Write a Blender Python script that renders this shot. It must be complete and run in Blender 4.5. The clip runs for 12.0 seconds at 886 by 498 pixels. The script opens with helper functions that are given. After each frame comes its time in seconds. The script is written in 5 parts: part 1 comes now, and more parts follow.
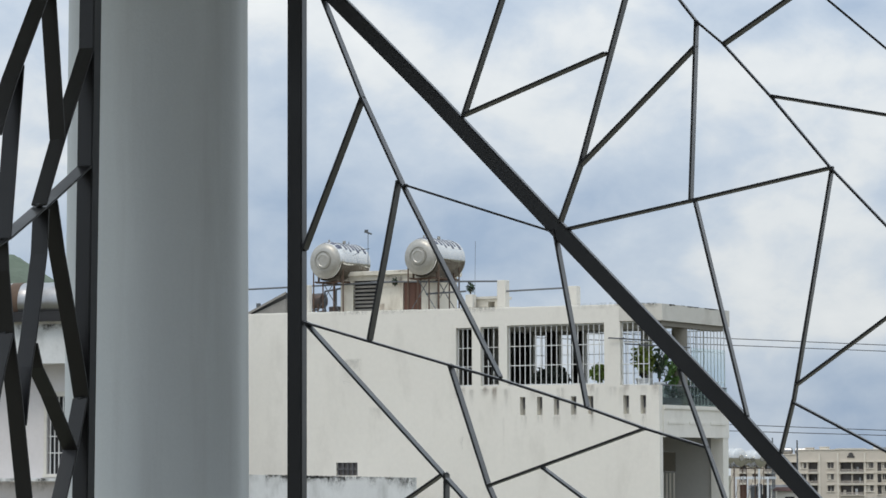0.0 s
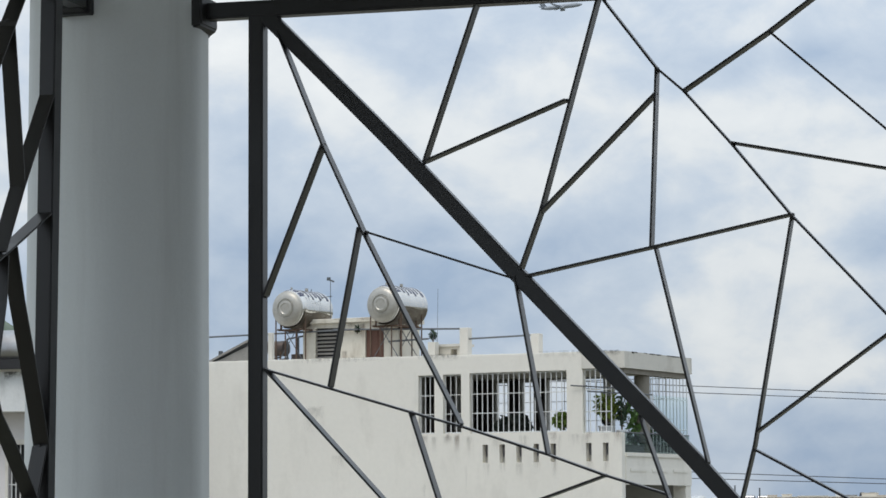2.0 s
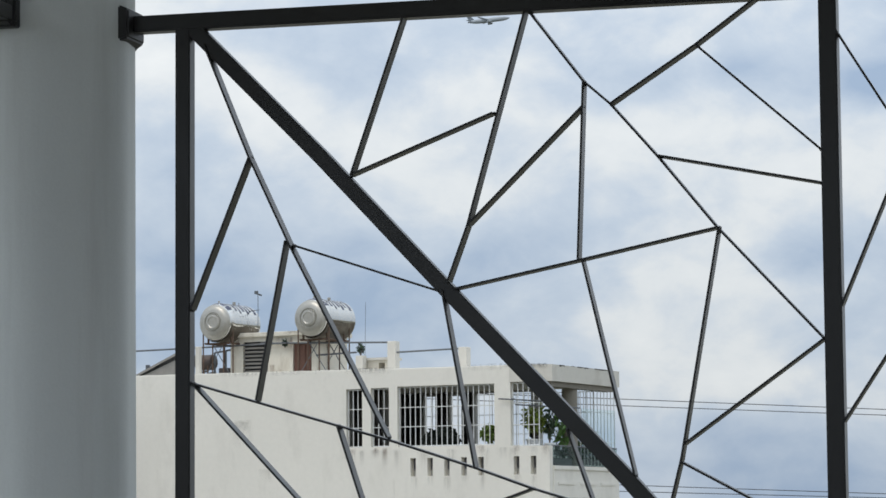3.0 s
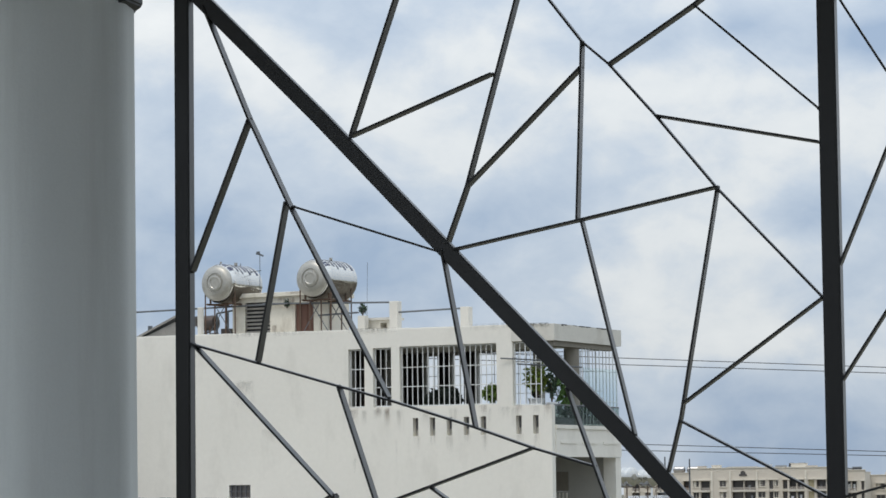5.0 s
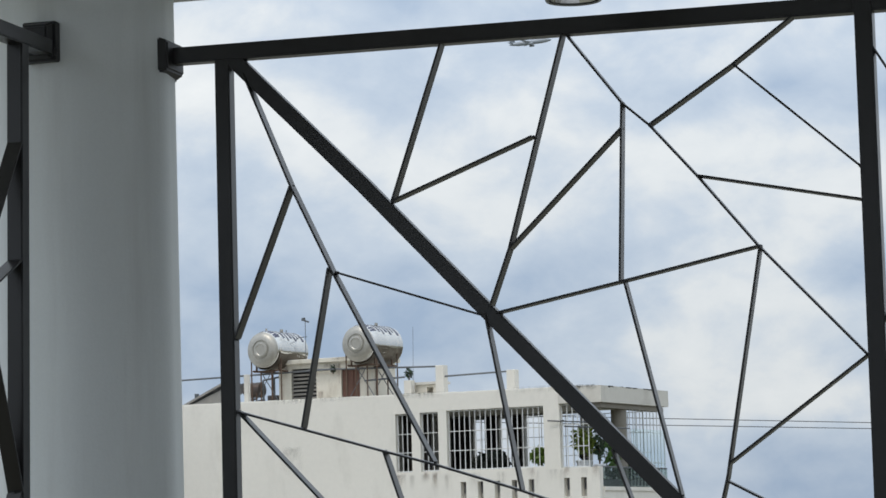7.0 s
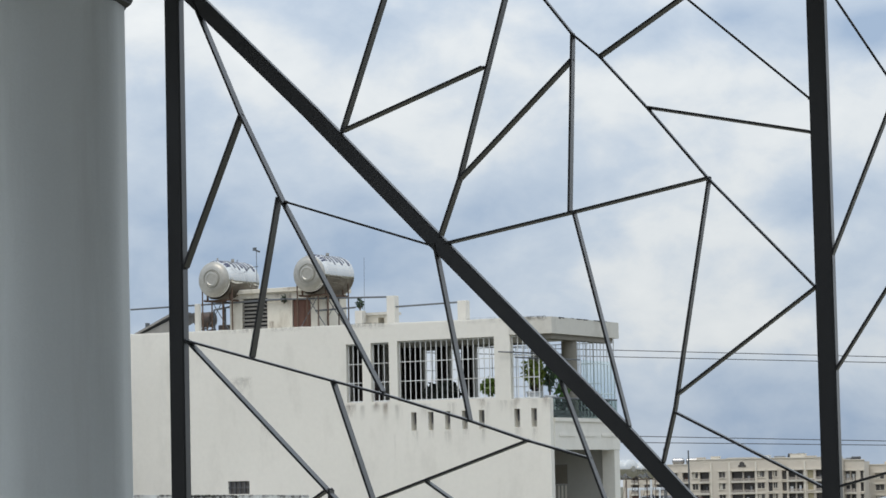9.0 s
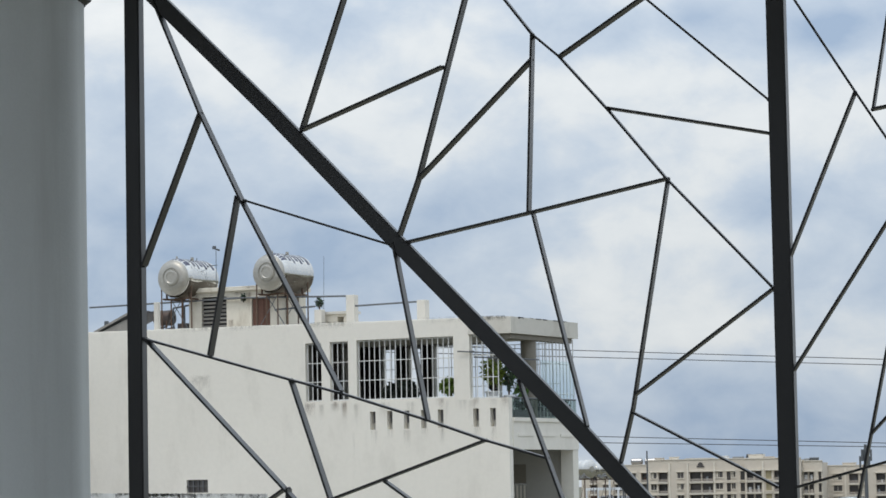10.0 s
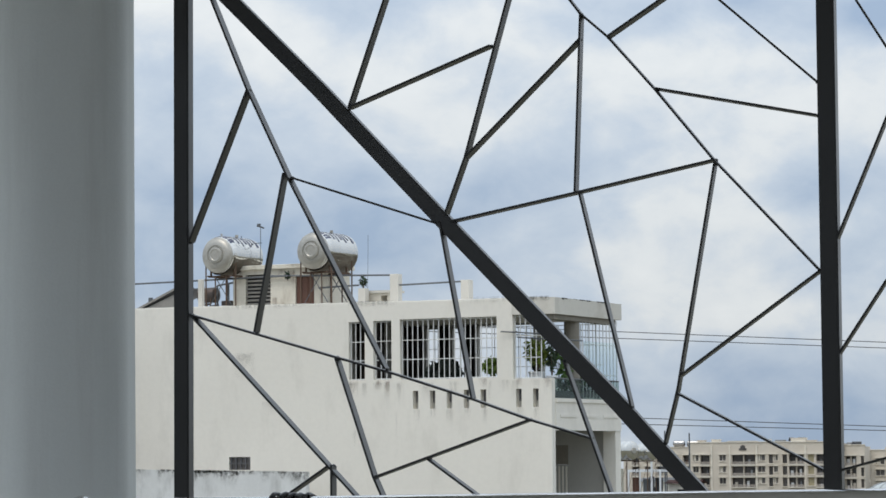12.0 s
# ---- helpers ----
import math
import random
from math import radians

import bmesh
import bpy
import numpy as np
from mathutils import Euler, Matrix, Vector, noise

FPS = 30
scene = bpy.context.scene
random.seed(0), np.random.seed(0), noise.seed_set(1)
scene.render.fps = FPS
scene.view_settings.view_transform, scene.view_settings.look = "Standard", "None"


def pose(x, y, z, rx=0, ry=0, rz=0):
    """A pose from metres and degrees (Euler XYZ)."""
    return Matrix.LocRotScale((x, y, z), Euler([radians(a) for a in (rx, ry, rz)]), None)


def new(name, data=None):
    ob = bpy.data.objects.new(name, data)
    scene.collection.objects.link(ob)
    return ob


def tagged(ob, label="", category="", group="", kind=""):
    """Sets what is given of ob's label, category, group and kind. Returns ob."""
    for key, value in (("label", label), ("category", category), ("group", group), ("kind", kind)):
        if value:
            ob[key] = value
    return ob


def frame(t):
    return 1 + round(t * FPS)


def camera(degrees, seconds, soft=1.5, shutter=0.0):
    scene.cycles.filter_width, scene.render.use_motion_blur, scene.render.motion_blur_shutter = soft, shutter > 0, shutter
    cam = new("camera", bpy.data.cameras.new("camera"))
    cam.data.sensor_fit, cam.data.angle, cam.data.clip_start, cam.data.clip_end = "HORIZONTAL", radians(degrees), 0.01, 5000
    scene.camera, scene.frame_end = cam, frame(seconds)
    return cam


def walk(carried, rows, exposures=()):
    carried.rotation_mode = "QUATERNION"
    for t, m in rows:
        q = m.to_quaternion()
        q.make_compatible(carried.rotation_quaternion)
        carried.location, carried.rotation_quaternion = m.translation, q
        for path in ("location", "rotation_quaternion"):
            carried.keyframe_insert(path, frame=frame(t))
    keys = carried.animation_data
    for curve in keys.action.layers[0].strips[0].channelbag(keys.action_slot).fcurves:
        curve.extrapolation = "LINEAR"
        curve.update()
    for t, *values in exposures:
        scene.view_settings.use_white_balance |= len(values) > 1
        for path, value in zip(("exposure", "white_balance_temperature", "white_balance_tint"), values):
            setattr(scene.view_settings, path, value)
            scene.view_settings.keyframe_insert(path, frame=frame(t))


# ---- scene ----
cam = camera(17.15, 12.0, soft=1.6)
PATH = [
    (0, 0.0000, -5.6672, 1.2000, 94.300, 0.199, 17.015),
    (0.5, 0.0006, -5.6652, 1.1984, 94.922, 0.021, 16.684),
    (1, -0.0013, -5.6578, 1.1996, 95.319, -0.127, 15.943),
    (1.5, 0.0006, -5.6603, 1.1987, 95.564, -0.051, 16.050),
    (2, 0.0017, -5.6618, 1.1988, 95.225, 0.273, 16.289),
    (2.5, 0.0001, -5.6580, 1.1992, 95.296, 0.463, 15.426),
    (2.7, -0.0002, -5.6572, 1.1988, 95.587, 0.453, 14.836),
    (4.3, 0.0114, -5.6766, 1.1997, 94.415, 0.540, 15.417),
    (4.5, 0.0112, -5.6780, 1.1985, 94.543, 0.679, 15.266),
    (5, 0.0101, -5.6719, 1.1987, 94.695, 0.686, 14.945),
    (5.5, 0.0108, -5.6789, 1.1982, 94.722, 0.765, 16.124),
    (6, 0.0095, -5.6712, 1.1976, 95.006, 0.883, 16.724),
    (6.5, 0.0090, -5.6694, 1.1985, 95.204, 1.132, 16.281),
    (7, 0.0139, -5.6746, 1.1989, 95.954, 1.534, 15.901),
    (7.2, 0.0150, -5.6712, 1.1996, 96.225, 1.693, 15.573),
    (8.8, 0.0214, -5.6834, 1.1965, 94.894, 1.297, 14.937),
    (9, 0.0193, -5.6731, 1.1975, 94.580, 1.283, 14.932),
    (9.5, 0.0205, -5.6754, 1.1971, 94.416, 1.317, 14.582),
    (10, 0.0213, -5.6729, 1.1974, 94.553, 1.071, 14.129),
    (10.5, 0.0176, -5.6716, 1.1968, 94.444, 0.487, 13.955),
    (11, 0.0125, -5.6702, 1.1956, 94.207, -0.046, 13.921),
    (11.5, 0.0105, -5.6675, 1.1955, 94.093, 0.075, 14.265),
    (12, 0.0172, -5.6780, 1.1955, 94.171, 0.433, 14.943),
]
walk(cam, [(t, pose(*p)) for t, *p in PATH])

GROUND = -8.0

# cloud masses and gaps: azimuth, elevation, spreads, amount
CLOUD_BANKS = [
    (20.2, 9.6, 2.4, 1.4, 0.14),
    (19.4, 4.1, 4.4, 1.3, -0.25),
    (6.3, 7.0, 1.5, 1.1, 0.13),
    (7.9, 5.2, 0.8, 0.55, -0.14),
    (6.5, 0.9, 5.0, 1.1, -0.20),
    (8.6, 2.9, 1.6, 0.5, 0.08),
    (13.0, 7.0, 3.0, 1.6, 0.07),
    (9.0, 8.9, 0.9, 0.35, -0.12),
    (6.5, 8.5, 0.7, 0.45, -0.16),
    (9.0, 6.0, 1.6, 1.0, 0.05),
    (10.6, 1.9, 1.7, 0.8, -0.08),
    (17.6, 5.5, 3.2, 0.85, -0.12),
    (17.5, 6.6, 4.0, 2.6, -0.045),
]
SKY_LIFT, SUN_POWER = 1.25, 0.9

# ---- world, sun ----
world = bpy.data.worlds.new("overcast_sky")
scene.world = world
world.use_nodes = True
wn, wl = world.node_tree.nodes, world.node_tree.links
wn.clear()


def wnode(kind, **sets):
    n = wn.new(kind)
    for k, v in sets.items():
        if k == "op":
            n.operation = v
        elif k == "blend":
            n.blend_type = v
        else:
            n.inputs[int(k[1:])].default_value = v
    return n


def wmath(op, a, b):
    n = wn.new("ShaderNodeMath")
    n.operation = op
    for i, v in enumerate((a, b)):
        if isinstance(v, (int, float)):
            n.inputs[i].default_value = v
        else:
            wl.new(v, n.inputs[i])
    return n.outputs[0]


SUN_EL, SUN_AZ = radians(58), radians(200)
coord = wn.new("ShaderNodeTexCoord")
sky = wn.new("ShaderNodeTexSky")
sky.sky_type, sky.sun_disc, sky.sun_elevation, sky.sun_rotation = "NISHITA", False, SUN_EL, SUN_AZ
sep = wn.new("ShaderNodeSeparateXYZ")
wl.new(coord.outputs["Generated"], sep.inputs[0])
stretch = wn.new("ShaderNodeMapping")
stretch.inputs["Scale"].default_value = (1.0, 1.0, 1.5)
stretch.inputs["Location"].default_value = (0.37, 0.11, 0.05)
wl.new(coord.outputs["Generated"], stretch.inputs["Vector"])


def cloud_noise(scale, detail, rough, warp):
    n = wn.new("ShaderNodeTexNoise")
    n.inputs["Scale"].default_value, n.inputs["Detail"].default_value = scale, detail
    n.inputs["Roughness"].default_value, n.inputs["Distortion"].default_value = rough, warp
    wl.new(stretch.outputs[0], n.inputs["Vector"])
    return n.outputs["Fac"]


big = cloud_noise(12.0, 3.0, 0.5, 0.25)
fine = cloud_noise(30.0, 9.0, 0.58, 0.2)
cover = wmath("ADD", wmath("MULTIPLY", big, 0.62), wmath("MULTIPLY", fine, 0.37))


def cloud_bank(az, el, spread_az, spread_el, amount):
    """A soft cloud mass (or gap, when negative) about a compass direction, degrees left of +y and above the horizon."""
    a, e = radians(az), radians(el)
    d = (-math.sin(a) * math.cos(e), math.cos(a) * math.cos(e), math.sin(e))
    sx = wmath("DIVIDE", wmath("SUBTRACT", sep.outputs[0], d[0]), radians(spread_az))
    sz = wmath("DIVIDE", wmath("SUBTRACT", sep.outputs[2], d[2]), radians(spread_el))
    r2 = wmath("ADD", wmath("MULTIPLY", sx, sx), wmath("MULTIPLY", sz, sz))
    return wmath("MULTIPLY", wmath("POWER", 2.718, wmath("MULTIPLY", r2, -1.0)), amount)


for bank in CLOUD_BANKS:
    cover = wmath("ADD", cover, cloud_bank(*bank))
ramp = wn.new("ShaderNodeValToRGB")
wl.new(cover, ramp.inputs[0])
els = ramp.color_ramp.elements
els[0].position, els[0].color = 0.30, (0.318, 0.412, 0.55, 1)
els[1].position, els[1].color = 0.72, (0.78, 0.80, 0.80, 1)
mid = els.new(0.47)
mid.color = (0.497, 0.57, 0.66, 1)
mid = els.new(0.57)
mid.color = (0.665, 0.70, 0.725, 1)
# clear air shows faintly between the clouds; the cloud deck is brighter overhead
mix = wn.new("ShaderNodeMix")
mix.data_type = "RGBA"
mix.inputs["Factor"].default_value = 0.96
skydim = wn.new("ShaderNodeMix")
skydim.data_type, skydim.blend_type = "RGBA", "MULTIPLY"
skydim.inputs["Factor"].default_value = 1.0
wl.new(sky.outputs[0], skydim.inputs[6])
skydim.inputs[7].default_value = (0.1, 0.1, 0.1, 1)
wl.new(skydim.outputs[2], mix.inputs[6])
wl.new(ramp.outputs[0], mix.inputs[7])
up = wmath("MAXIMUM", sep.outputs[2], 0.0)
lift = wmath("ADD", wmath("MULTIPLY", up, SKY_LIFT), 1.0)
bg = wn.new("ShaderNodeBackground")
wl.new(mix.outputs[2], bg.inputs["Color"])
wl.new(lift, bg.inputs["Strength"])
wout = wn.new("ShaderNodeOutputWorld")
wl.new(bg.outputs[0], wout.inputs["Surface"])

sun = new("sun", bpy.data.lights.new("sun", "SUN"))
sun.data.energy, sun.data.angle, sun.data.color = SUN_POWER, radians(18), (1.0, 0.93, 0.84)
sun.rotation_euler = Euler((radians(90) - SUN_EL, 0, math.pi - SUN_AZ), "XYZ")


# ---- materials ----
def material(name, color, rough=0.6, metal=0.0, vary=0.12, scale=6.0, grain=60.0, bump=0.15, stain=None, stain_amount=0.0, stain_scale=(1.5, 1.5, 0.25), piece=0.0, spec=0.5):
    m = bpy.data.materials.new(name)
    m.use_nodes = True
    n, l = m.node_tree.nodes, m.node_tree.links
    b = n["Principled BSDF"]
    b.inputs["Roughness"].default_value, b.inputs["Metallic"].default_value = rough, metal
    b.inputs["Specular IOR Level"].default_value = spec
    tc = n.new("ShaderNodeTexCoord")
    coarse = n.new("ShaderNodeTexNoise")
    coarse.inputs["Scale"].default_value, coarse.inputs["Detail"].default_value = scale, 5.0
    small = n.new("ShaderNodeTexNoise")
    small.inputs["Scale"].default_value, small.inputs["Detail"].default_value = grain, 4.0
    for k in (coarse, small):
        l.new(tc.outputs["Object"], k.inputs["Vector"])
    add = n.new("ShaderNodeMath")
    add.operation = "MULTIPLY_ADD"
    l.new(coarse.outputs["Fac"], add.inputs[0])
    add.inputs[1].default_value = 0.65
    half = n.new("ShaderNodeMath")
    half.operation = "MULTIPLY"
    l.new(small.outputs["Fac"], half.inputs[0])
    half.inputs[1].default_value = 0.35
    l.new(half.outputs[0], add.inputs[2])
    r = n.new("ShaderNodeValToRGB")
    l.new(add.outputs[0], r.inputs[0])
    c = Vector(color)
    r.color_ramp.elements[0].position, r.color_ramp.elements[1].position = 0.3, 0.7
    r.color_ramp.elements[0].color = (*(c * (1 - vary)), 1)
    r.color_ramp.elements[1].color = (*(min(1.0, v * (1 + vary * 0.6)) for v in c), 1)
    col = r.outputs[0]
    if stain:
        mp = n.new("ShaderNodeMapping")
        mp.inputs["Scale"].default_value = stain_scale
        l.new(tc.outputs["Object"], mp.inputs["Vector"])
        sn = n.new("ShaderNodeTexNoise")
        sn.inputs["Scale"].default_value, sn.inputs["Detail"].default_value, sn.inputs["Roughness"].default_value = 1.6, 8.0, 0.62
        l.new(mp.outputs[0], sn.inputs["Vector"])
        sr = n.new("ShaderNodeMapRange")
        sr.inputs["From Min"].default_value, sr.inputs["From Max"].default_value = 0.52, 0.78
        sr.inputs["To Max"].default_value = stain_amount
        l.new(sn.outputs["Fac"], sr.inputs["Value"])
        sm = n.new("ShaderNodeMix")
        sm.data_type = "RGBA"
        l.new(sr.outputs[0], sm.inputs["Factor"])
        l.new(col, sm.inputs[6])
        sm.inputs[7].default_value = (*stain, 1)
        col = sm.outputs[2]
    if piece:
        oi = n.new("ShaderNodeObjectInfo")
        pr = n.new("ShaderNodeMapRange")
        pr.inputs["To Min"].default_value, pr.inputs["To Max"].default_value = 1 - piece, 1 + piece
        l.new(oi.outputs["Random"], pr.inputs["Value"])
        hsv = n.new("ShaderNodeHueSaturation")
        l.new(pr.outputs[0], hsv.inputs["Value"])
        l.new(col, hsv.inputs["Color"])
        col = hsv.outputs[0]
    l.new(col, b.inputs["Base Color"])
    if bump:
        bp = n.new("ShaderNodeBump")
        bp.inputs["Strength"].default_value, bp.inputs["Distance"].default_value = bump, 0.01
        l.new(small.outputs["Fac"], bp.inputs["Height"])
        l.new(bp.outputs[0], b.inputs["Normal"])
    rr = n.new("ShaderNodeMapRange")
    rr.inputs["To Min"].default_value, rr.inputs["To Max"].default_value = max(0.03, rough - 0.08), min(1.0, rough + 0.08)
    l.new(coarse.outputs["Fac"], rr.inputs["Value"])
    l.new(rr.outputs[0], b.inputs["Roughness"])
    return m


M_STEEL_PAINT = material("charcoal_metal_paint", (0.0125, 0.0118, 0.0118), 0.33, 0.0, 0.25, 9, 220, 0.02, (0.05, 0.046, 0.04), 0.25, (3, 3, 1))
M_BRACKET = material("black_bracket_paint", (0.012, 0.012, 0.013), 0.5, 0.0, 0.3, 12, 200, 0.08)
M_PILLAR = material("grey_pillar_paint", (0.665, 0.695, 0.69), 0.6, 0.0, 0.05, 3, 160, 0.06, (0.50, 0.51, 0.50), 0.6, (7, 7, 0.5))
M_CEILING = material("ceiling_plaster", (0.72, 0.72, 0.69), 0.8, 0.0, 0.08, 2, 90, 0.1)
M_FLOOR = material("terrace_tile", (0.345, 0.345, 0.34), 0.5, 0.0, 0.15, 2, 60, 0.1, (0.18, 0.17, 0.15), 0.4, (1, 1, 1))
# grey of the unseen walls, set for the fill on pillar and bars
M_INNER = material("terrace_back_wall", (0.28, 0.28, 0.275), 0.8, 0.0, 0.1, 1.5, 60, 0.1)
M_STAINLESS = material("stainless_tube", (0.72, 0.72, 0.72), 0.09, 1.0, 0.06, 8, 300, 0.0)
M_CABLE = material("cable_sheath", (0.022, 0.022, 0.024), 0.2, 0.0, 0.3, 20, 200, 0.05)
M_LAMP = material("lamp_grey_paint", (0.30, 0.31, 0.30), 0.45, 0.0, 0.08, 8, 200, 0.04)
M_REFLECTOR = material("lamp_reflector", (0.75, 0.75, 0.75), 0.18, 1.0, 0.1, 10, 100, 0.02)
M_HOUSE = material("house_white_plaster", (0.82, 0.785, 0.71), 0.85, 0.0, 0.06, 0.35, 7, 0.25, (0.46, 0.43, 0.37), 0.30, (0.7, 0.7, 0.30))
M_ROOFWALL = material("roof_housing_plaster", (0.68, 0.64, 0.55), 0.88, 0.0, 0.1, 0.9, 9, 0.3, (0.30, 0.235, 0.16), 0.6, (1.6, 1.6, 0.7))
M_HOUSE_TRIM = material("house_parapet_plaster", (0.67, 0.64, 0.575), 0.85, 0.0, 0.08, 0.8, 9, 0.3, (0.34, 0.30, 0.24), 0.5, (0.7, 0.7, 0.5))
M_LOWWALL = material("stained_boundary_wall", (0.70, 0.71, 0.70), 0.88, 0.0, 0.1, 0.9, 9, 0.3, (0.22, 0.22, 0.20), 0.55, (1.1, 1.1, 0.45))
M_MOSS = material("black_mould", (0.09, 0.085, 0.07), 0.95, 0.0, 0.4, 3, 20, 0.3)
# greyer than the outer walls: indoor shade is put into the colour
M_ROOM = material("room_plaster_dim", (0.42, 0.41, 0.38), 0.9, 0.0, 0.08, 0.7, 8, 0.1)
M_ROOM_LIGHT = material("neighbour_plaster", (0.66, 0.63, 0.62), 0.88, 0.0, 0.07, 0.5, 8, 0.2, (0.42, 0.40, 0.38), 0.35, (0.8, 0.8, 0.2))
M_CURTAIN = material("dark_brown_curtain", (0.075, 0.064, 0.058), 0.9, 0.0, 0.3, 3, 20, 0.1)
M_GRILLE = material("white_grille_paint", (0.74, 0.75, 0.74), 0.5, 0.0, 0.1, 2, 30, 0.05, (0.35, 0.25, 0.17), 0.4, (1, 1, 1))
M_TANK = material("tank_stainless", (0.68, 0.67, 0.64), 0.07, 1.0, 0.12, 1.2, 12, 0.05, (0.30, 0.26, 0.21), 0.3, (0.9, 0.9, 0.9))
M_TANK_OLD = material("old_tank_dull_steel", (0.40, 0.40, 0.40), 0.30, 1.0, 0.2, 1.2, 12, 0.05, (0.22, 0.16, 0.11), 0.5, (0.9, 0.9, 0.9))
M_TANK_DISC = material("tank_end_dull_steel", (0.47, 0.45, 0.405), 0.40, 0.75, 0.22, 2.5, 14, 0.12, (0.24, 0.19, 0.13), 0.5, (1.6, 1.6, 1.6))
M_TANK_PRINT = material("tank_print_blue", (0.10, 0.105, 0.15), 0.16, 0.8, 0.4, 2, 5, 1.0)
M_GRIME_REFLECTION = material("tank_grime", (0.12, 0.10, 0.075), 0.55, 0.3, 0.4, 3, 16, 0.1, (0.30, 0.27, 0.22), 0.7, (1.5, 1.5, 1.5))
M_RUST = material("rusty_steel", (0.13, 0.085, 0.06), 0.8, 0.2, 0.35, 3, 18, 0.3)
M_DOOR = material("rust_brown_door", (0.115, 0.055, 0.038), 0.75, 0.0, 0.3, 2, 14, 0.2)
M_LOUVRE = material("weathered_louvre", (0.26, 0.25, 0.23), 0.8, 0.0, 0.25, 2, 20, 0.2)
# near-black: painted shade inside openings, also collectors, a beam and goods
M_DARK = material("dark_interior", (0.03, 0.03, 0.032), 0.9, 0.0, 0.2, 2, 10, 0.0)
M_PIPE = material("grey_galvanised_pipe", (0.14, 0.15, 0.16), 0.5, 0.6, 0.15, 3, 20, 0.05)
M_SHEET = material("corrugated_sheet", (0.16, 0.16, 0.17), 0.6, 0.3, 0.2, 1.5, 12, 0.1)
M_LEAF_BRIGHT = material("leaf_yellow_green", (0.20, 0.27, 0.035), 0.5, 0.0, 0.45, 3, 14, 0.05, piece=0.4)
M_DRUM = material("drum_dull_steel", (0.09, 0.075, 0.068), 0.5, 0.5, 0.35, 3, 14, 0.1, (0.10, 0.045, 0.025), 0.6, (2, 2, 2))
M_COLUMN = material("column_brown_grey", (0.24, 0.22, 0.185), 0.85, 0.0, 0.2, 2, 20, 0.2)
M_LEAF = material("leaf_green", (0.085, 0.16, 0.04), 0.55, 0.0, 0.45, 3, 14, 0.05, piece=0.3)
M_LEAF_DARK = material("leaf_dark_green", (0.03, 0.06, 0.03), 0.6, 0.0, 0.4, 3, 14, 0.05, piece=0.3)
M_LEAF_BLACK = material("leaf_near_black", (0.016, 0.026, 0.018), 0.6, 0.0, 0.4, 3, 14, 0.05, piece=0.3)
M_LEAF_MID = material("leaf_mid_green", (0.15, 0.235, 0.04), 0.5, 0.0, 0.45, 3, 14, 0.05, piece=0.4)
M_POT = material("white_pot", (0.78, 0.79, 0.79), 0.5, 0.0, 0.1, 4, 30, 0.05)
M_APT = material("beige_apartment_plaster", (0.62, 0.56, 0.475), 0.85, 0.0, 0.08, 0.08, 1.2, 0.1, (0.46, 0.41, 0.33), 0.4, (0.12, 0.12, 0.06))
M_APT_LIGHT = material("cream_trim", (0.72, 0.67, 0.58), 0.85, 0.0, 0.06, 0.1, 1.2, 0.1)
# dark panes lightened: distance haze is put into the colour
M_APT_GLASS = material("apartment_dark_glass", (0.11, 0.10, 0.095), 0.35, 0.0, 0.4, 0.25, 2, 0.0, piece=0.5)
M_APT_RAIL = material("balcony_rail_brown", (0.44, 0.39, 0.34), 0.8, 0.0, 0.2, 0.5, 3, 0.0)
M_DOME = material("pale_dome_sheet", (0.45, 0.48, 0.48), 0.6, 0.0, 0.15, 0.5, 4, 0.1)
M_APT_STAIR = material("apartment_stair_window", (0.42, 0.36, 0.22), 0.5, 0.0, 0.2, 0.4, 2, 0.0)
M_GRASS = material("dusty_ground", (0.15, 0.14, 0.10), 0.95, 0.0, 0.3, 0.02, 0.6, 0.3, (0.06, 0.09, 0.04), 0.7, (0.03, 0.03, 0.03))
# scrub green brightened to carry the haze of the distance
M_HILL = material("hill_scrub", (0.12, 0.155, 0.11), 0.95, 0.0, 0.35, 0.02, 0.25, 0.4, (0.16, 0.15, 0.12), 0.5, (0.012, 0.012, 0.012))
M_WIRE = material("black_wire", (0.05, 0.05, 0.055), 0.6, 0.0, 0.1, 1, 8, 0.0)
M_PLANE = material("aircraft_paint", (0.30, 0.33, 0.36), 0.4, 0.0, 0.08, 0.1, 1, 0.0)
M_REDROOF = material("red_brown_roof", (0.13, 0.065, 0.055), 0.8, 0.0, 0.25, 0.4, 5, 0.1)
M_WHITEROOF = material("white_metal_roof", (0.68, 0.70, 0.72), 0.4, 0.1, 0.08, 0.4, 5, 0.05)
M_GREYROOF = material("grey_fibre_roof", (0.33, 0.34, 0.35), 0.75, 0.0, 0.2, 0.4, 5, 0.1)

g = bpy.data.materials.new("balcony_glass")
g.use_nodes = True
gb = g.node_tree.nodes["Principled BSDF"]
gb.inputs["Base Color"].default_value = (0.50, 0.58, 0.54, 1)
gb.inputs["Roughness"].default_value, gb.inputs["Transmission Weight"].default_value, gb.inputs["IOR"].default_value = 0.03, 1.0, 1.12
M_GLASS = g
M_CLEAR = g.copy()
M_CLEAR.name = "clear_screen_glass"
M_CLEAR.node_tree.nodes["Principled BSDF"].inputs["Base Color"].default_value = (0.88, 0.95, 0.945, 1)


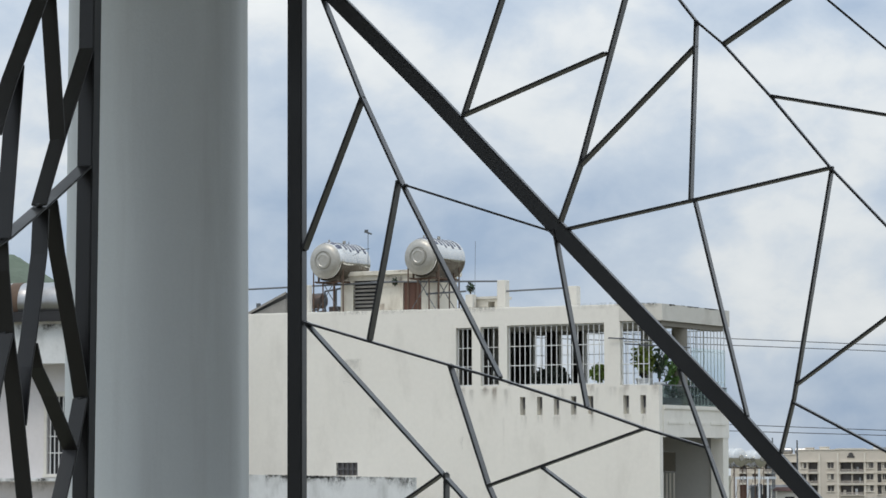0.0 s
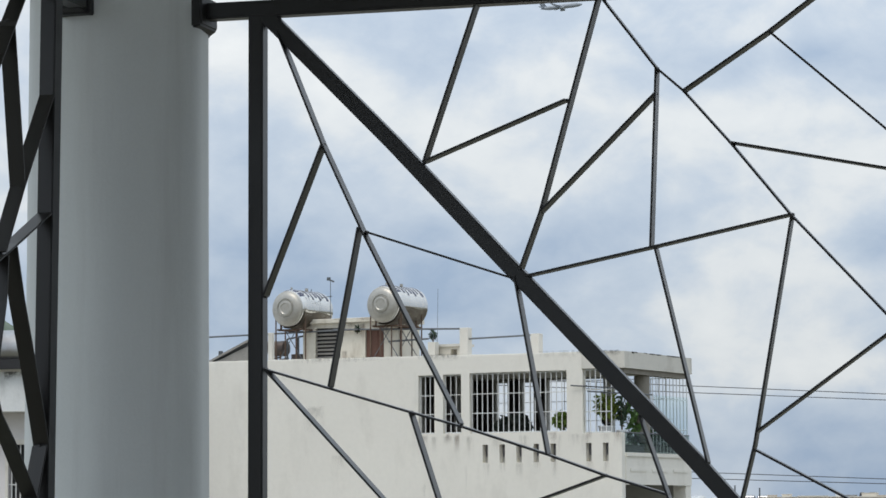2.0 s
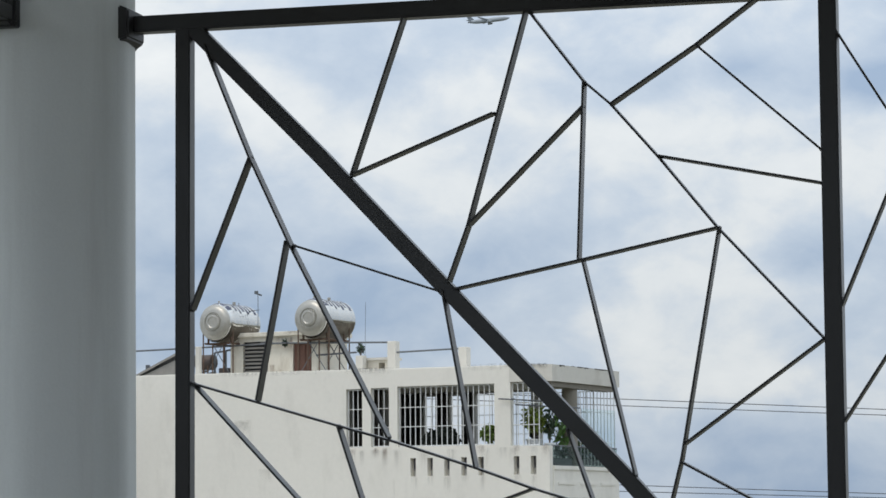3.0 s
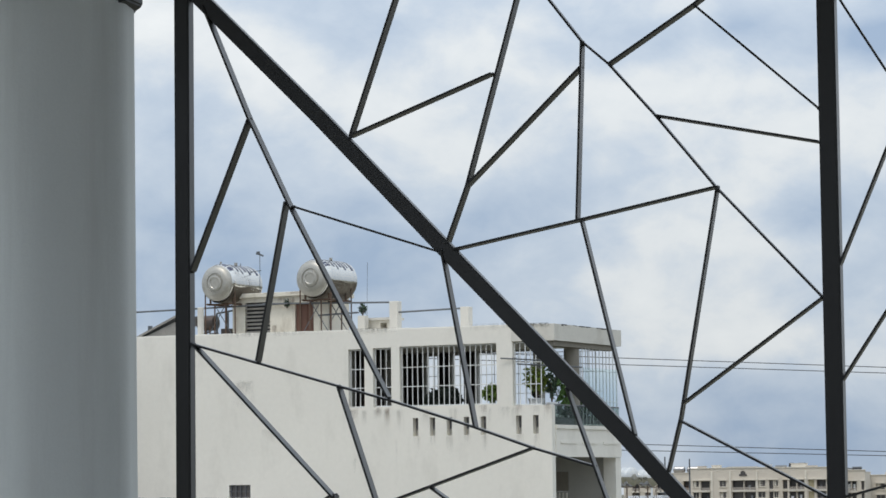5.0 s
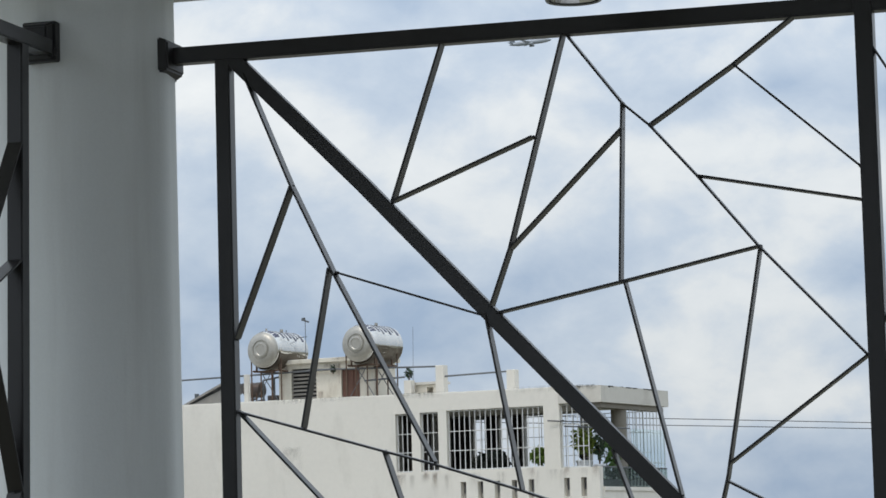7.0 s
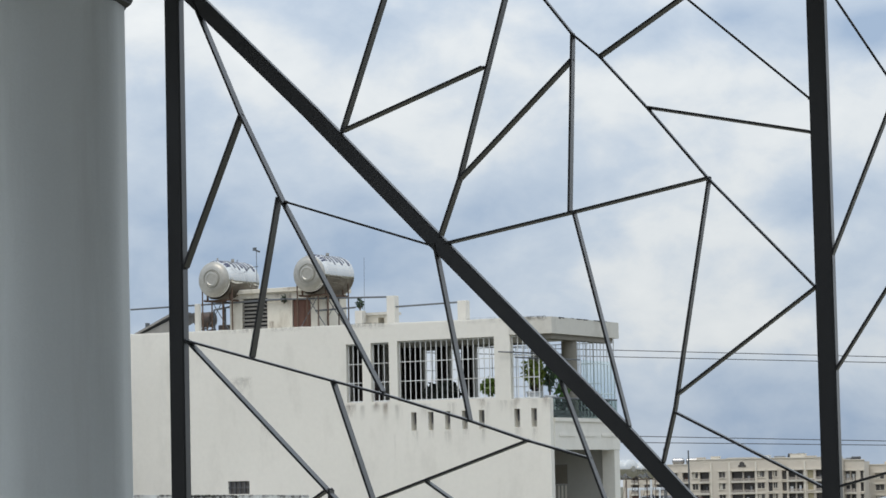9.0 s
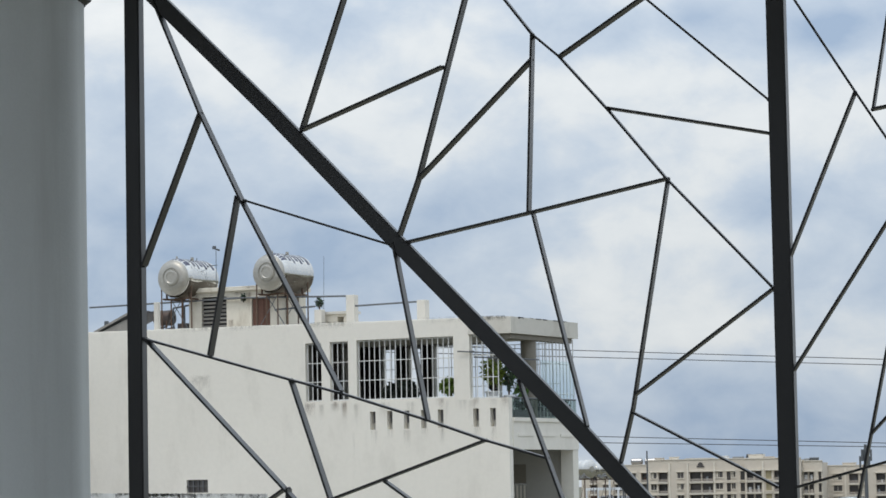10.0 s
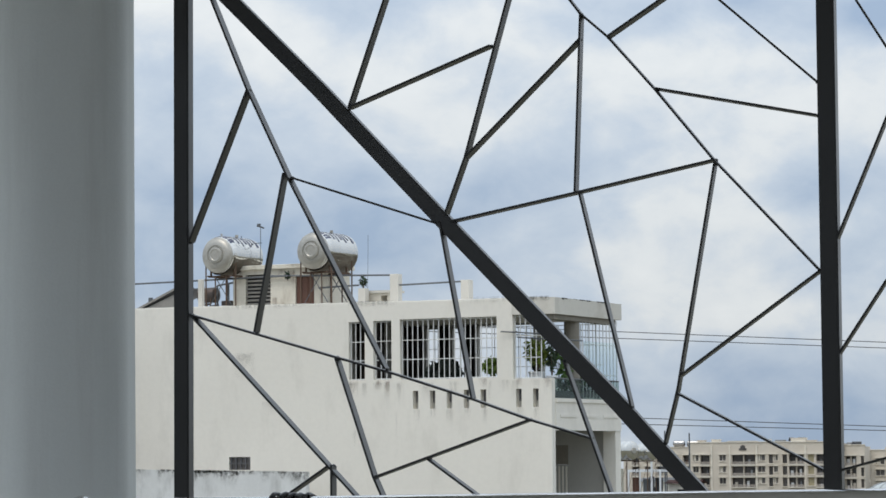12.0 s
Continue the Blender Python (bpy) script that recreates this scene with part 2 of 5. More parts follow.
def film(name, color, amount, noise_scale):
    """A thin stain: dense at its top, fading out downwards and to the sides, broken up by streaks."""
    m = material(name, color, 0.92, 0.0, 0.25, 2, 12, 0.0)
    n, l = m.node_tree.nodes, m.node_tree.links
    b = n["Principled BSDF"]
    tc = n.new("ShaderNodeTexCoord")
    sp = n.new("ShaderNodeSeparateXYZ")
    l.new(tc.outputs["UV"], sp.inputs[0])

    def mt(op, a, c=0.0):
        k = n.new("ShaderNodeMath")
        k.operation = op
        k.use_clamp = True
        for i, v in enumerate((a, c)):
            if isinstance(v, (int, float)):
                k.inputs[i].default_value = v
            else:
                l.new(v, k.inputs[i])
        return k.outputs[0]

    side = mt("MULTIPLY", mt("MULTIPLY", sp.outputs[0], mt("SUBTRACT", 1.0, sp.outputs[0])), 4.0)
    fall = mt("MULTIPLY", mt("POWER", mt("SUBTRACT", 1.0, sp.outputs[1]), 1.3), mt("MULTIPLY", sp.outputs[1], 9.0))
    mp = n.new("ShaderNodeMapping")
    mp.inputs["Scale"].default_value = noise_scale
    l.new(tc.outputs["Object"], mp.inputs["Vector"])
    nz = n.new("ShaderNodeTexNoise")
    nz.inputs["Scale"].default_value, nz.inputs["Detail"].default_value, nz.inputs["Roughness"].default_value = 1.0, 6.0, 0.65
    l.new(mp.outputs[0], nz.inputs["Vector"])
    br = n.new("ShaderNodeMapRange")
    br.inputs["From Min"].default_value, br.inputs["From Max"].default_value = 0.38, 0.62
    l.new(nz.outputs["Fac"], br.inputs["Value"])
    l.new(mt("MULTIPLY", mt("MULTIPLY", mt("MULTIPLY", side, fall), br.outputs[0]), amount), b.inputs["Alpha"])
    return m


M_RUN = film("run_stain", (0.28, 0.26, 0.22), 0.30, (9, 9, 1.2))
M_PATCH = film("plaster_patch", (0.55, 0.53, 0.50), 0.45, (3, 3, 3))
M_RUSTRUN = film("rust_run", (0.22, 0.13, 0.08), 0.6, (8, 8, 1.5))
M_MOULD = film("black_mould_film", (0.08, 0.077, 0.066), 0.75, (11, 11, 7))


# ---- mesh helpers ----
def box(bm, c, s, m=None):
    mat = Matrix.Translation(c) @ (m.to_4x4() if m else Matrix.Identity(4)) @ Matrix.Diagonal((*s, 1))
    return bmesh.ops.create_cube(bm, size=1.0, matrix=mat)["verts"]


def span(bm, a, b):
    """A box between two corners."""
    return box(bm, [(p + q) / 2 for p, q in zip(a, b)], [abs(q - p) for p, q in zip(a, b)])


def tube(bm, a, b, r, seg=10, r2=None):
    a, b = Vector(a), Vector(b)
    d = b - a
    mat = Matrix.Translation((a + b) / 2) @ d.to_track_quat("Z", "Y").to_matrix().to_4x4()
    return bmesh.ops.create_cone(bm, cap_ends=True, segments=seg, radius1=r, radius2=r if r2 is None else r2, depth=d.length, matrix=mat)["verts"]


def soften(bm, w, seg=2):
    bmesh.ops.bevel(bm, geom=bm.edges[:], offset=w, segments=seg, affect="EDGES", clamp_overlap=True)


def lathe(bm, profile, seg, m=None):
    """Turns (radius, height) pairs round z."""
    rings = []
    for r, z in profile:
        ring = []
        for i in range(seg):
            a = 2 * math.pi * i / seg
            v = Vector((r * math.cos(a), r * math.sin(a), z))
            ring.append(bm.verts.new(m @ v if m else v))
        rings.append(ring)
    for p, q in zip(rings, rings[1:]):
        for i in range(seg):
            bm.faces.new((p[i], p[(i + 1) % seg], q[(i + 1) % seg], q[i]))
    bm.faces.new(rings[0][::-1])
    bm.faces.new(rings[-1])


def strip_bar(bm, pts, w, d, axis, offset=0.0):
    """A flat bar of width w in the panel's plane and depth d across it, along a line of points (u, z).
    axis 'x': the plane runs along x (depth in y); axis 'y': along y (depth in x)."""
    pts = [Vector(p) for p in pts]
    n = len(pts)
    rings = []
    for i, p in enumerate(pts):
        t = (pts[min(i + 1, n - 1)] - pts[max(i - 1, 0)]).normalized()
        s = Vector((-t.y, t.x)) * (w / 2)
        ring = []
        for side, dep in ((s, -d / 2), (s, d / 2), (-s, d / 2), (-s, -d / 2)):
            q = p + side
            ring.append(bm.verts.new((q.x, dep + offset, q.y) if axis == "x" else (dep + offset, q.x, q.y)))
        rings.append(ring)
    for a, b in zip(rings, rings[1:]):
        for i in range(4):
            bm.faces.new((a[i], a[(i + 1) % 4], b[(i + 1) % 4], b[i]))
    bm.faces.new(rings[0])
    bm.faces.new(rings[-1][::-1])
    bmesh.ops.recalc_face_normals(bm, faces=bm.faces[:])


def wall_mesh(bm, u0, u1, z0, z1, thick, holes, put):
    """A wall from u0 to u1 and z0 to z1 with holes (u0, u1, z0, z1) right through. put(u, depth, z) gives the place."""
    us = sorted({u0, u1, *(min(max(h[i], u0), u1) for h in holes for i in (0, 1))})
    zs = sorted({z0, z1, *(min(max(h[i], z0), z1) for h in holes for i in (2, 3))})
    made = {}

    def vert(i, k, d):
        if (i, k, d) not in made:
            made[i, k, d] = bm.verts.new(put(us[i], d * thick, zs[k]))
        return made[i, k, d]

    def solid(i, k):
        if not (0 <= i < len(us) - 1 and 0 <= k < len(zs) - 1):
            return False
        u, z = (us[i] + us[i + 1]) / 2, (zs[k] + zs[k + 1]) / 2
        return not any(h[0] < u < h[1] and h[2] < z < h[3] for h in holes)

    for i in range(len(us) - 1):
        for k in range(len(zs) - 1):
            if not solid(i, k):
                continue
            for d in (0, 1):
                bm.faces.new([vert(i, k, d), vert(i + 1, k, d), vert(i + 1, k + 1, d), vert(i, k + 1, d)])
            for di, dk, (a, b) in ((-1, 0, ((i, k), (i, k + 1))), (1, 0, ((i + 1, k), (i + 1, k + 1))), (0, -1, ((i, k), (i + 1, k))), (0, 1, ((i, k + 1), (i + 1, k + 1)))):
                if not solid(i + di, k + dk):
                    bm.faces.new([vert(*a, 0), vert(*b, 0), vert(*b, 1), vert(*a, 1)])
    bmesh.ops.recalc_face_normals(bm, faces=bm.faces[:])


def mesh_of(name, bm, mat, smooth=False):
    me = bpy.data.meshes.new(name)
    if smooth:
        for f in bm.faces:
            f.smooth = True
        for e in bm.edges:
            if len(e.link_faces) == 2 and e.calc_face_angle(0) > 0.6:
                e.smooth = False
    bm.to_mesh(me)
    bm.free()
    me.materials.append(mat)
    return me


def part(name, bm, mat, parent, label="", smooth=False):
    """Links a bmesh as one mesh object under a thing or a part, in the thing's own coordinates."""
    ob = new(name, mesh_of(name, bm, mat, smooth))
    ob.parent = parent
    if label:
        ob["label"] = label
    return ob


def piece(name, me, parent, m):
    ob = new(name, me)
    ob.parent = parent
    ob.matrix_basis = m
    return ob


def thing(name, m, label, category, group="", kind=""):
    ob = new(name)
    ob.matrix_basis = m
    ob.empty_display_size = 0.1
    return tagged(ob, label, category, group, kind)


def single(name, bm, mat, label, category, group="", kind="", m=None, smooth=False):
    ob = new(name, mesh_of(name, bm, mat, smooth))
    if m:
        ob.matrix_basis = m
    return tagged(ob, label, category, group, kind)


def made():
    return bmesh.new()


# ---- terrace structure ----
PX, PY, PR = -2.355, 0.0, 0.187
bm = made()
span(bm, (-2.75, -9.2, -0.3), (6.2, 0.3, 0.0))
single("floor", bm, M_FLOOR, "plain pale grey terrace floor", "floor", kind="structure")
bm = made()
span(bm, (-2.9, -3.4, 2.62), (6.2, 0.45, 2.8))
single("ceiling", bm, M_CEILING, "plain plastered canopy over the terrace edge", "ceiling", kind="structure")
bm = made()
span(bm, (-2.72, -0.16, 2.395), (6.2, 0.16, 2.616))
span(bm, (-2.52, -3.38, 2.40), (-2.19, -0.163, 2.616))
single("trim", bm, M_CEILING, "plastered edge beam under the terrace ceiling", "beam", kind="structure")
# added wall behind the camera, out of view; governs the front fill
bm = made()
span(bm, (-2.75, -9.4, 0.0), (6.2, -9.2, 2.62))
single("wall_south", bm, M_INNER, "plain grey wall closing the terrace", "wall", kind="structure")
bm = made()
span(bm, (6.0, -9.2, 0.0), (6.2, 0.1, 1.0))
single("wall_east", bm, M_INNER, "plain low parapet wall of the terrace", "wall", kind="structure")
bm = made()
span(bm, (-2.7, -9.15, GROUND), (6.1, 0.25, -0.302))
single("wall_below", bm, M_HOUSE, "plain wall of the storeys under the terrace", "wall", kind="structure")

# round pillar
bm = made()
prof = [(PR + 0.008, 0.0), (PR + 0.006, 0.8), (PR + 0.004, 1.2), (PR + 0.0015, 1.7), (PR, 2.1), (PR - 0.001, 2.394)]
lathe(bm, prof, 144)
# a slight bulge up one side, shaped to give a step in the shading
for v in bm.verts:
    a = math.degrees(math.atan2(v.co.y, v.co.x))
    if -43.0 <= a <= 1.0:
        k = 1 - 0.5 * (math.cos(radians(22)) / math.cos(radians(a + 21)) - 1)
        v.co.x, v.co.y = v.co.x * k, v.co.y * k
bmesh.ops.recalc_face_normals(bm, faces=bm.faces[:])
single("pillar", bm, M_PILLAR, "round grey painted concrete pillar at the terrace corner", "pillar", kind="structure", m=pose(PX, PY, 0), smooth=True)

TUBE_W, TUBE_D, BAR_W, BAR_D = 0.032, 0.033, 0.0044, 0.034
TOP_Z = 2.247


def bracket(panel, at, along, back=0.0, wide=0.082):
    """A clamp between pillar and panel: a base plate, a chamfered block and two bolts. along: 'x' or 'y', out of the pillar."""
    turn = Matrix.Rotation(0 if along == "x" else -math.pi / 2, 3, "Z")
    bm = made()
    box(bm, Vector(at) - turn @ Vector((back / 2, 0, 0)), (0.014 + back, wide, 0.082), turn)
    soften(bm, 0.002)
    plate = part("bracket_plate", bm, M_BRACKET, panel, "black square fixing plate")
    bm = made()
    c = Vector(at) + turn @ Vector((0.018, 0, 0))
    vs = box(bm, c, (0.022, wide - 0.004, 0.078), turn)
    out = turn @ Vector((1, 0, 0))
    for v in vs:
        if (v.co - c).dot(out) > 0:
            v.co = v.co - (v.co - c - out * (v.co - c).dot(out)) * 0.22
    soften(bm, 0.004)
    part("bracket_block", bm, M_BRACKET, plate)
    for k in (-1, 1):
        bm = made()
        p = Vector(at) + turn @ Vector((0.004, (wide / 2 - 0.0015) * k, 0.0))
        tube(bm, p - Vector((0, 0, 0.03)), p - Vector((0, 0, 0.018)), 0.005, 6)
        part("bolt", bm, M_BRACKET, plate)


def tube_bar(panel, name, pts, axis, label="", w=TUBE_W, d=TUBE_D, off=0.0):
    bm = made()
    strip_bar(bm, pts, w, d, axis, off)
    soften(bm, 0.0022)
    return part(name, bm, M_STEEL_PAINT, panel, label)


def thin_bars(panel, lines, axis, base):
    for i, line in enumerate(lines):
        bm = made()
        strip_bar(bm, [(u - base, z) for u, z in line], BAR_W, BAR_D - 0.0006 * (i % 5), axis, -0.003 if axis == "x" else 0.0)
        soften(bm, 0.0009, 1)
        part("bar", bm, M_STEEL_PAINT, panel)
        # small weld beads where the bar meets its neighbours
        for u, z in (line[0], line[-1]):
            bm = made()
            c = (u - base, 0, z) if axis == "x" else (0, u - base, z)
            bmesh.ops.create_icosphere(bm, subdivisions=1, radius=0.0042, matrix=Matrix.Translation(c) @ Matrix.Diagonal((1, 2.2, 1, 1) if axis == "x" else (2.2, 1, 1, 1)))
            part("weld", bm, M_STEEL_PAINT, panel)


# panel beside the pillar
BASE = -1.385
panel = thing("lattice_panel", pose(BASE, 0, 0), "charcoal painted steel lattice screen with crooked welded bars", "screen", "terrace lattice screens")
X0, X1 = -2.046, -0.7185
tube_bar(panel, "post", [(X0 - BASE, 0.0), (X0 - BASE, TOP_Z - TUBE_W / 2 + 0.002)], "x")
tube_bar(panel, "post", [(X1 - BASE, 0.0), (X1 - BASE, TOP_Z + 0.05)], "x", w=0.035, d=0.046)
tube_bar(panel, "top_rail", [(PX + PR + 0.012 - BASE, TOP_Z), (X1 - 0.017 - BASE, TOP_Z)], "x", w=0.034, d=TUBE_D + 0.003)
tube_bar(panel, "bottom_rail", [(X0 + 0.016 - BASE, 0.10), (X1 - 0.016 - BASE, 0.10)], "x", d=TUBE_D - 0.003)
tube_bar(panel, "brace", [(-2.030 - BASE, 2.237), (-1.752 - BASE, 1.956), (-1.517 - BASE, 1.706), (-1.137 - BASE, 1.307), (-1.010 - BASE, 1.165), (-0.742 - BASE, 0.872)], "x", w=0.0315, d=TUBE_D - 0.002)
bracket(panel, (PX + PR - 0.014 - BASE, 0, TOP_Z - 0.002), "x", 0.004, 0.126)
thin_bars(panel, [
    [(-2.0, 2.199), (-1.904, 1.964), (-1.817, 1.779), (-1.613, 1.385)],
    [(-1.902, 1.961), (-2.028, 1.652)],
    [(-1.825, 1.787), (-1.888, 1.464)],
    [(-1.81, 1.777), (-1.505, 1.675)],
    [(-2.028, 1.502), (-1.717, 1.41), (-1.608, 1.379), (-1.436, 1.323), (-1.317, 1.28), (-1.193, 1.242)],
    [(-2.027, 1.503), (-1.736, 1.194), (-1.702, 1.158), (-0.745, 0.13)],
    [(-1.717, 1.41), (-1.638, 1.168), (-1.56, 0.995)],
    [(-1.498, 1.678), (-1.434, 1.323)],
    [(-1.575, 2.232), (-1.686, 1.916)],
    [(-1.688, 1.915), (-1.39, 2.029)],
    [(-1.322, 2.232), (-1.444, 1.805), (-1.487, 1.69)],
    [(-1.443, 1.806), (-1.207, 2.034)],
    [(-1.205, 2.084), (-1.22, 1.728)],
    [(-1.475, 1.678), (-1.217, 1.728), (-0.94, 1.784)],
    [(-1.212, 1.73), (-1.112, 1.303)],
    [(-1.316, 2.232), (-1.205, 2.084), (-1.151, 2.036), (-1.056, 1.926), (-0.943, 1.785), (-0.738, 1.562)],
    [(-1.151, 2.036), (-0.98, 2.145), (-0.858, 2.232)],
    [(-0.979, 2.146), (-0.738, 1.93)],
    [(-1.056, 1.929), (-0.738, 1.864)],
    [(-0.939, 1.784), (-1.019, 1.337), (-1.046, 1.232)],
    [(-1.016, 1.361), (-0.738, 1.561)],
    [(-1.022, 1.329), (-0.738, 1.177)],
    [(-1.247, 1.397), (-1.162, 1.154), (-0.87, 0.27)],
    [(-1.317, 1.28), (-1.639, 1.168)],
    [(-1.526, 1.204), (-1.46, 1.156), (-1.073, 0.876)],
    [(-1.733, 1.192), (-1.784, 1.158), (-2.03, 0.994)],
    [(-1.726, 1.192), (-1.728, 0.115)],
], "x", BASE)

# next panel along the same side
BASE = -0.06
panel = thing("lattice_panel", pose(BASE, 0, 0), "charcoal steel lattice screen continuing along the terrace", "screen", "terrace lattice screens")
X2 = 0.60
tube_bar(panel, "post", [(X2 - BASE, 0.0), (X2 - BASE, TOP_Z + 0.05)], "x")
tube_bar(panel, "top_rail", [(X1 + 0.016 - BASE, TOP_Z), (X2 - 0.016 - BASE, TOP_Z)], "x", d=TUBE_D + 0.003)
tube_bar(panel, "bottom_rail", [(X1 + 0.016 - BASE, 0.10), (X2 - 0.016 - BASE, 0.10)], "x", d=TUBE_D - 0.003)
thin_bars(panel, [
    [(-0.706, 2.165), (-0.679, 2.119), (-0.569, 1.937), (-0.506, 1.835), (-0.30, 1.50), (-0.02, 1.06), (0.58, 0.14)],
    [(-0.569, 1.936), (-0.706, 1.616)],
    [(-0.458, 1.76), (-0.509, 1.691), (-0.706, 1.396)],
    [(-0.468, 2.232), (-0.501, 2.088), (-0.535, 1.902)],
    [(-0.537, 1.901), (-0.505, 1.906), (0.584, 2.07)],
    [(-0.462, 1.752), (-0.513, 1.481), (-0.572, 1.212), (-0.706, 0.62)],
    [(-0.30, 1.51), (-0.516, 1.319), (-0.557, 1.277)],
    [(-0.706, 1.176), (-0.518, 1.225), (-0.15, 1.29)],
], "x", BASE)

# panel on the other side of the pillar, running towards the inside of the terrace
YB = -1.0
panel = thing("lattice_panel", pose(PX, YB, 0), "charcoal steel lattice screen set square to the others", "screen", "terrace lattice screens")
Y0, Y1 = -0.343, -1.665
tube_bar(panel, "post", [(Y0 - YB - 0.054, 0.0), (Y0 - YB - 0.004, TOP_Z - 0.013)], "y", w=0.036)
tube_bar(panel, "post", [(Y1 - YB, 0.0), (Y1 - YB, TOP_Z - 0.013)], "y")
tube_bar(panel, "top_rail", [(-PR - 0.03 - YB, TOP_Z), (Y1 - 0.4 - YB, TOP_Z)], "y", d=TUBE_D + 0.003)
tube_bar(panel, "bottom_rail", [(Y0 - 0.03 - YB, 0.10), (Y1 + 0.016 - YB, 0.10)], "y", d=TUBE_D - 0.003)
bracket(panel, (-0.015, -PR - 0.016 - YB, TOP_Z + 0.0145), "y", 0.024, 0.072)
thin_bars(panel, [
    [(-0.484, 2.232), (-0.602, 2.077), (-0.714, 1.930), (-0.756, 1.865), (-0.784, 1.815)],
    [(-0.688, 1.957), (-0.740, 1.626)],
    [(-0.556, 2.15), (-0.501, 1.835)],
    [(-0.362, 2.04), (-0.439, 1.927), (-0.501, 1.837), (-0.584, 1.703)],
    [(-0.372, 1.798), (-0.530, 1.722), (-0.728, 1.632), (-0.799, 1.606)],
    [(-0.574, 1.697), (-0.582, 1.610), (-0.627, 1.448), (-0.646, 1.394), (-0.668, 1.285)],
    [(-0.536, 1.717), (-0.500, 1.616), (-0.452, 1.510), (-0.405, 1.402), (-0.380, 1.338)],
    [(-0.752, 1.625), (-0.746, 1.568), (-0.720, 1.444), (-0.687, 1.341), (-0.661, 1.236), (-0.639, 1.150), (-0.623, 1.068)],
    [(-0.620, 1.440), (-0.596, 1.396), (-0.535, 1.344), (-0.482, 1.291), (-0.432, 1.241)],
    [(-0.388, 1.341), (-0.429, 1.248), (-0.465, 1.183), (-0.483, 1.149), (-0.525, 1.044)],
    [(-0.725, 1.454), (-0.759, 1.391), (-0.804, 1.276)],
], "y", YB)

# stainless handrail with a ball end
RA, RB = Vector((-2.085, -0.45, 1.1075)), Vector((2.2, -0.45, 1.1435))
rail = thing("handrail", pose(-2.085, -0.45, 0), "polished stainless steel handrail with a ball end", "handrail")
o = Vector((2.085, 0.45, 0))
bm = made()
tube(bm, RA + o, RB + o, 0.025, 40)
part("top_tube", bm, M_STAINLESS, rail, smooth=True)
bm = made()
bmesh.ops.create_uvsphere(bm, u_segments=32, v_segments=20, radius=0.026, matrix=Matrix.Translation(RA + o + Vector((-0.004, 0, 0.006))))
part("ball_end", bm, M_STAINLESS, rail, "polished steel ball end", smooth=True)
for x in (0.12, 1.5, 2.9, 4.2):
    bm = made()
    tube(bm, (x, 0, 0.0), (x, 0, 1.086 + x * 0.0084), 0.019, 20)
    box(bm, (x, 0, 0.005), (0.09, 0.09, 0.01))
    part("post", bm, M_STAINLESS, rail, smooth=True)

# cable wound round the handrail
cu = bpy.data.curves.new("coiled_cable", "CURVE")
cu.dimensions, cu.bevel_depth, cu.bevel_resolution = "3D", 0.0033, 4
sp = cu.splines.new("POLY")
pts = []
for i in range(190):
    a = i / 189
    turn = a * 9.3 * 2 * math.pi
    rr = 0.0295 + 0.0012 * math.sin(a * 23.0) + 0.0008 * math.sin(a * 61)
    x = 0.011 + 0.076 * a + 0.009 * math.cos(turn + 0.6) + 0.003 * math.sin(turn * 0.5)
    pts.append((x, rr * math.cos(turn), rr * math.sin(turn)))
sp.points.add(len(pts) - 1)
for q, p in zip(sp.points, pts):
    q.co = (*p, 1)
cu.materials.append(M_CABLE)
coil = new("coiled_cable", cu)
coil.matrix_basis = pose(-1.7125, -0.45, 1.1107)
tagged(coil, "dark cable wound in loops round the handrail", "cable")

# downlight hanging from the ceiling
lamp = thing("ceiling_downlight", pose(-1.2065, -0.40, 2.626), "grey cylindrical downlight fixed to the terrace ceiling, switched off", "lamp")
bm = made()
lathe(bm, [(0.047, -0.403), (0.0515, -0.405), (0.0535, -0.402), (0.0535, -0.004), (0.050, 0.0)], 48)
bmesh.ops.recalc_face_normals(bm, faces=bm.faces[:])
bmesh.ops.delete(bm, geom=[f for f in bm.faces if len(f.verts) > 4 and f.calc_center_median().z < -0.2], context="FACES")
part("housing", bm, M_LAMP, lamp, smooth=True)
bm = made()
lathe(bm, [(0.0475, -0.400), (0.046, -0.395), (0.040, -0.375), (0.028, -0.352), (0.012, -0.345)], 24)
bmesh.ops.delete(bm, geom=[f for f in bm.faces if len(f.verts) > 4 and f.calc_center_median().z < -0.39], context="FACES")
part("reflector", bm, M_REFLECTOR, lamp, "faceted metal reflector")


# ---- stains as thin soft-edged films ----
def decal(parent, name, x, w, top, h, y, mat):
    bm = made()
    uv = bm.loops.layers.uv.new("UVMap")
    vs = [bm.verts.new(p) for p in ((x - w / 2, y, top), (x + w / 2, y, top), (x + w / 2, y, top - h), (x - w / 2, y, top - h))]
    f = bm.faces.new(vs)
    for l, c in zip(f.loops, ((0, 0), (1, 0), (1, 1), (0, 1))):
        l[uv].uv = c
    return part(name, bm, mat, parent)


# ---- the white house across the way ----
HOUSE = pose(-18.68, 76.53, 0, 0, 0, -12.2)
house = thing("house", HOUSE @ pose(0, 0, GROUND), "white plastered house with barred windows and roof terrace", "house")
DZ = -GROUND
HL, HT = -15.5, 5.95
wins = [(-6.64, -6.10, 3.67, 5.40), (-5.81, -5.20, 3.67, 5.41), (-4.92, -1.74, 3.66, 5.43), (-1.23, 0.5, 3.61, 5.44)]
vents = [(x, x + 0.18, 2.79, 3.32) for x in (-4.50, -3.94, -3.39, -2.83, -2.28, -1.14, -0.60)]
small = (-10.80, -10.05, 1.04, 1.43)
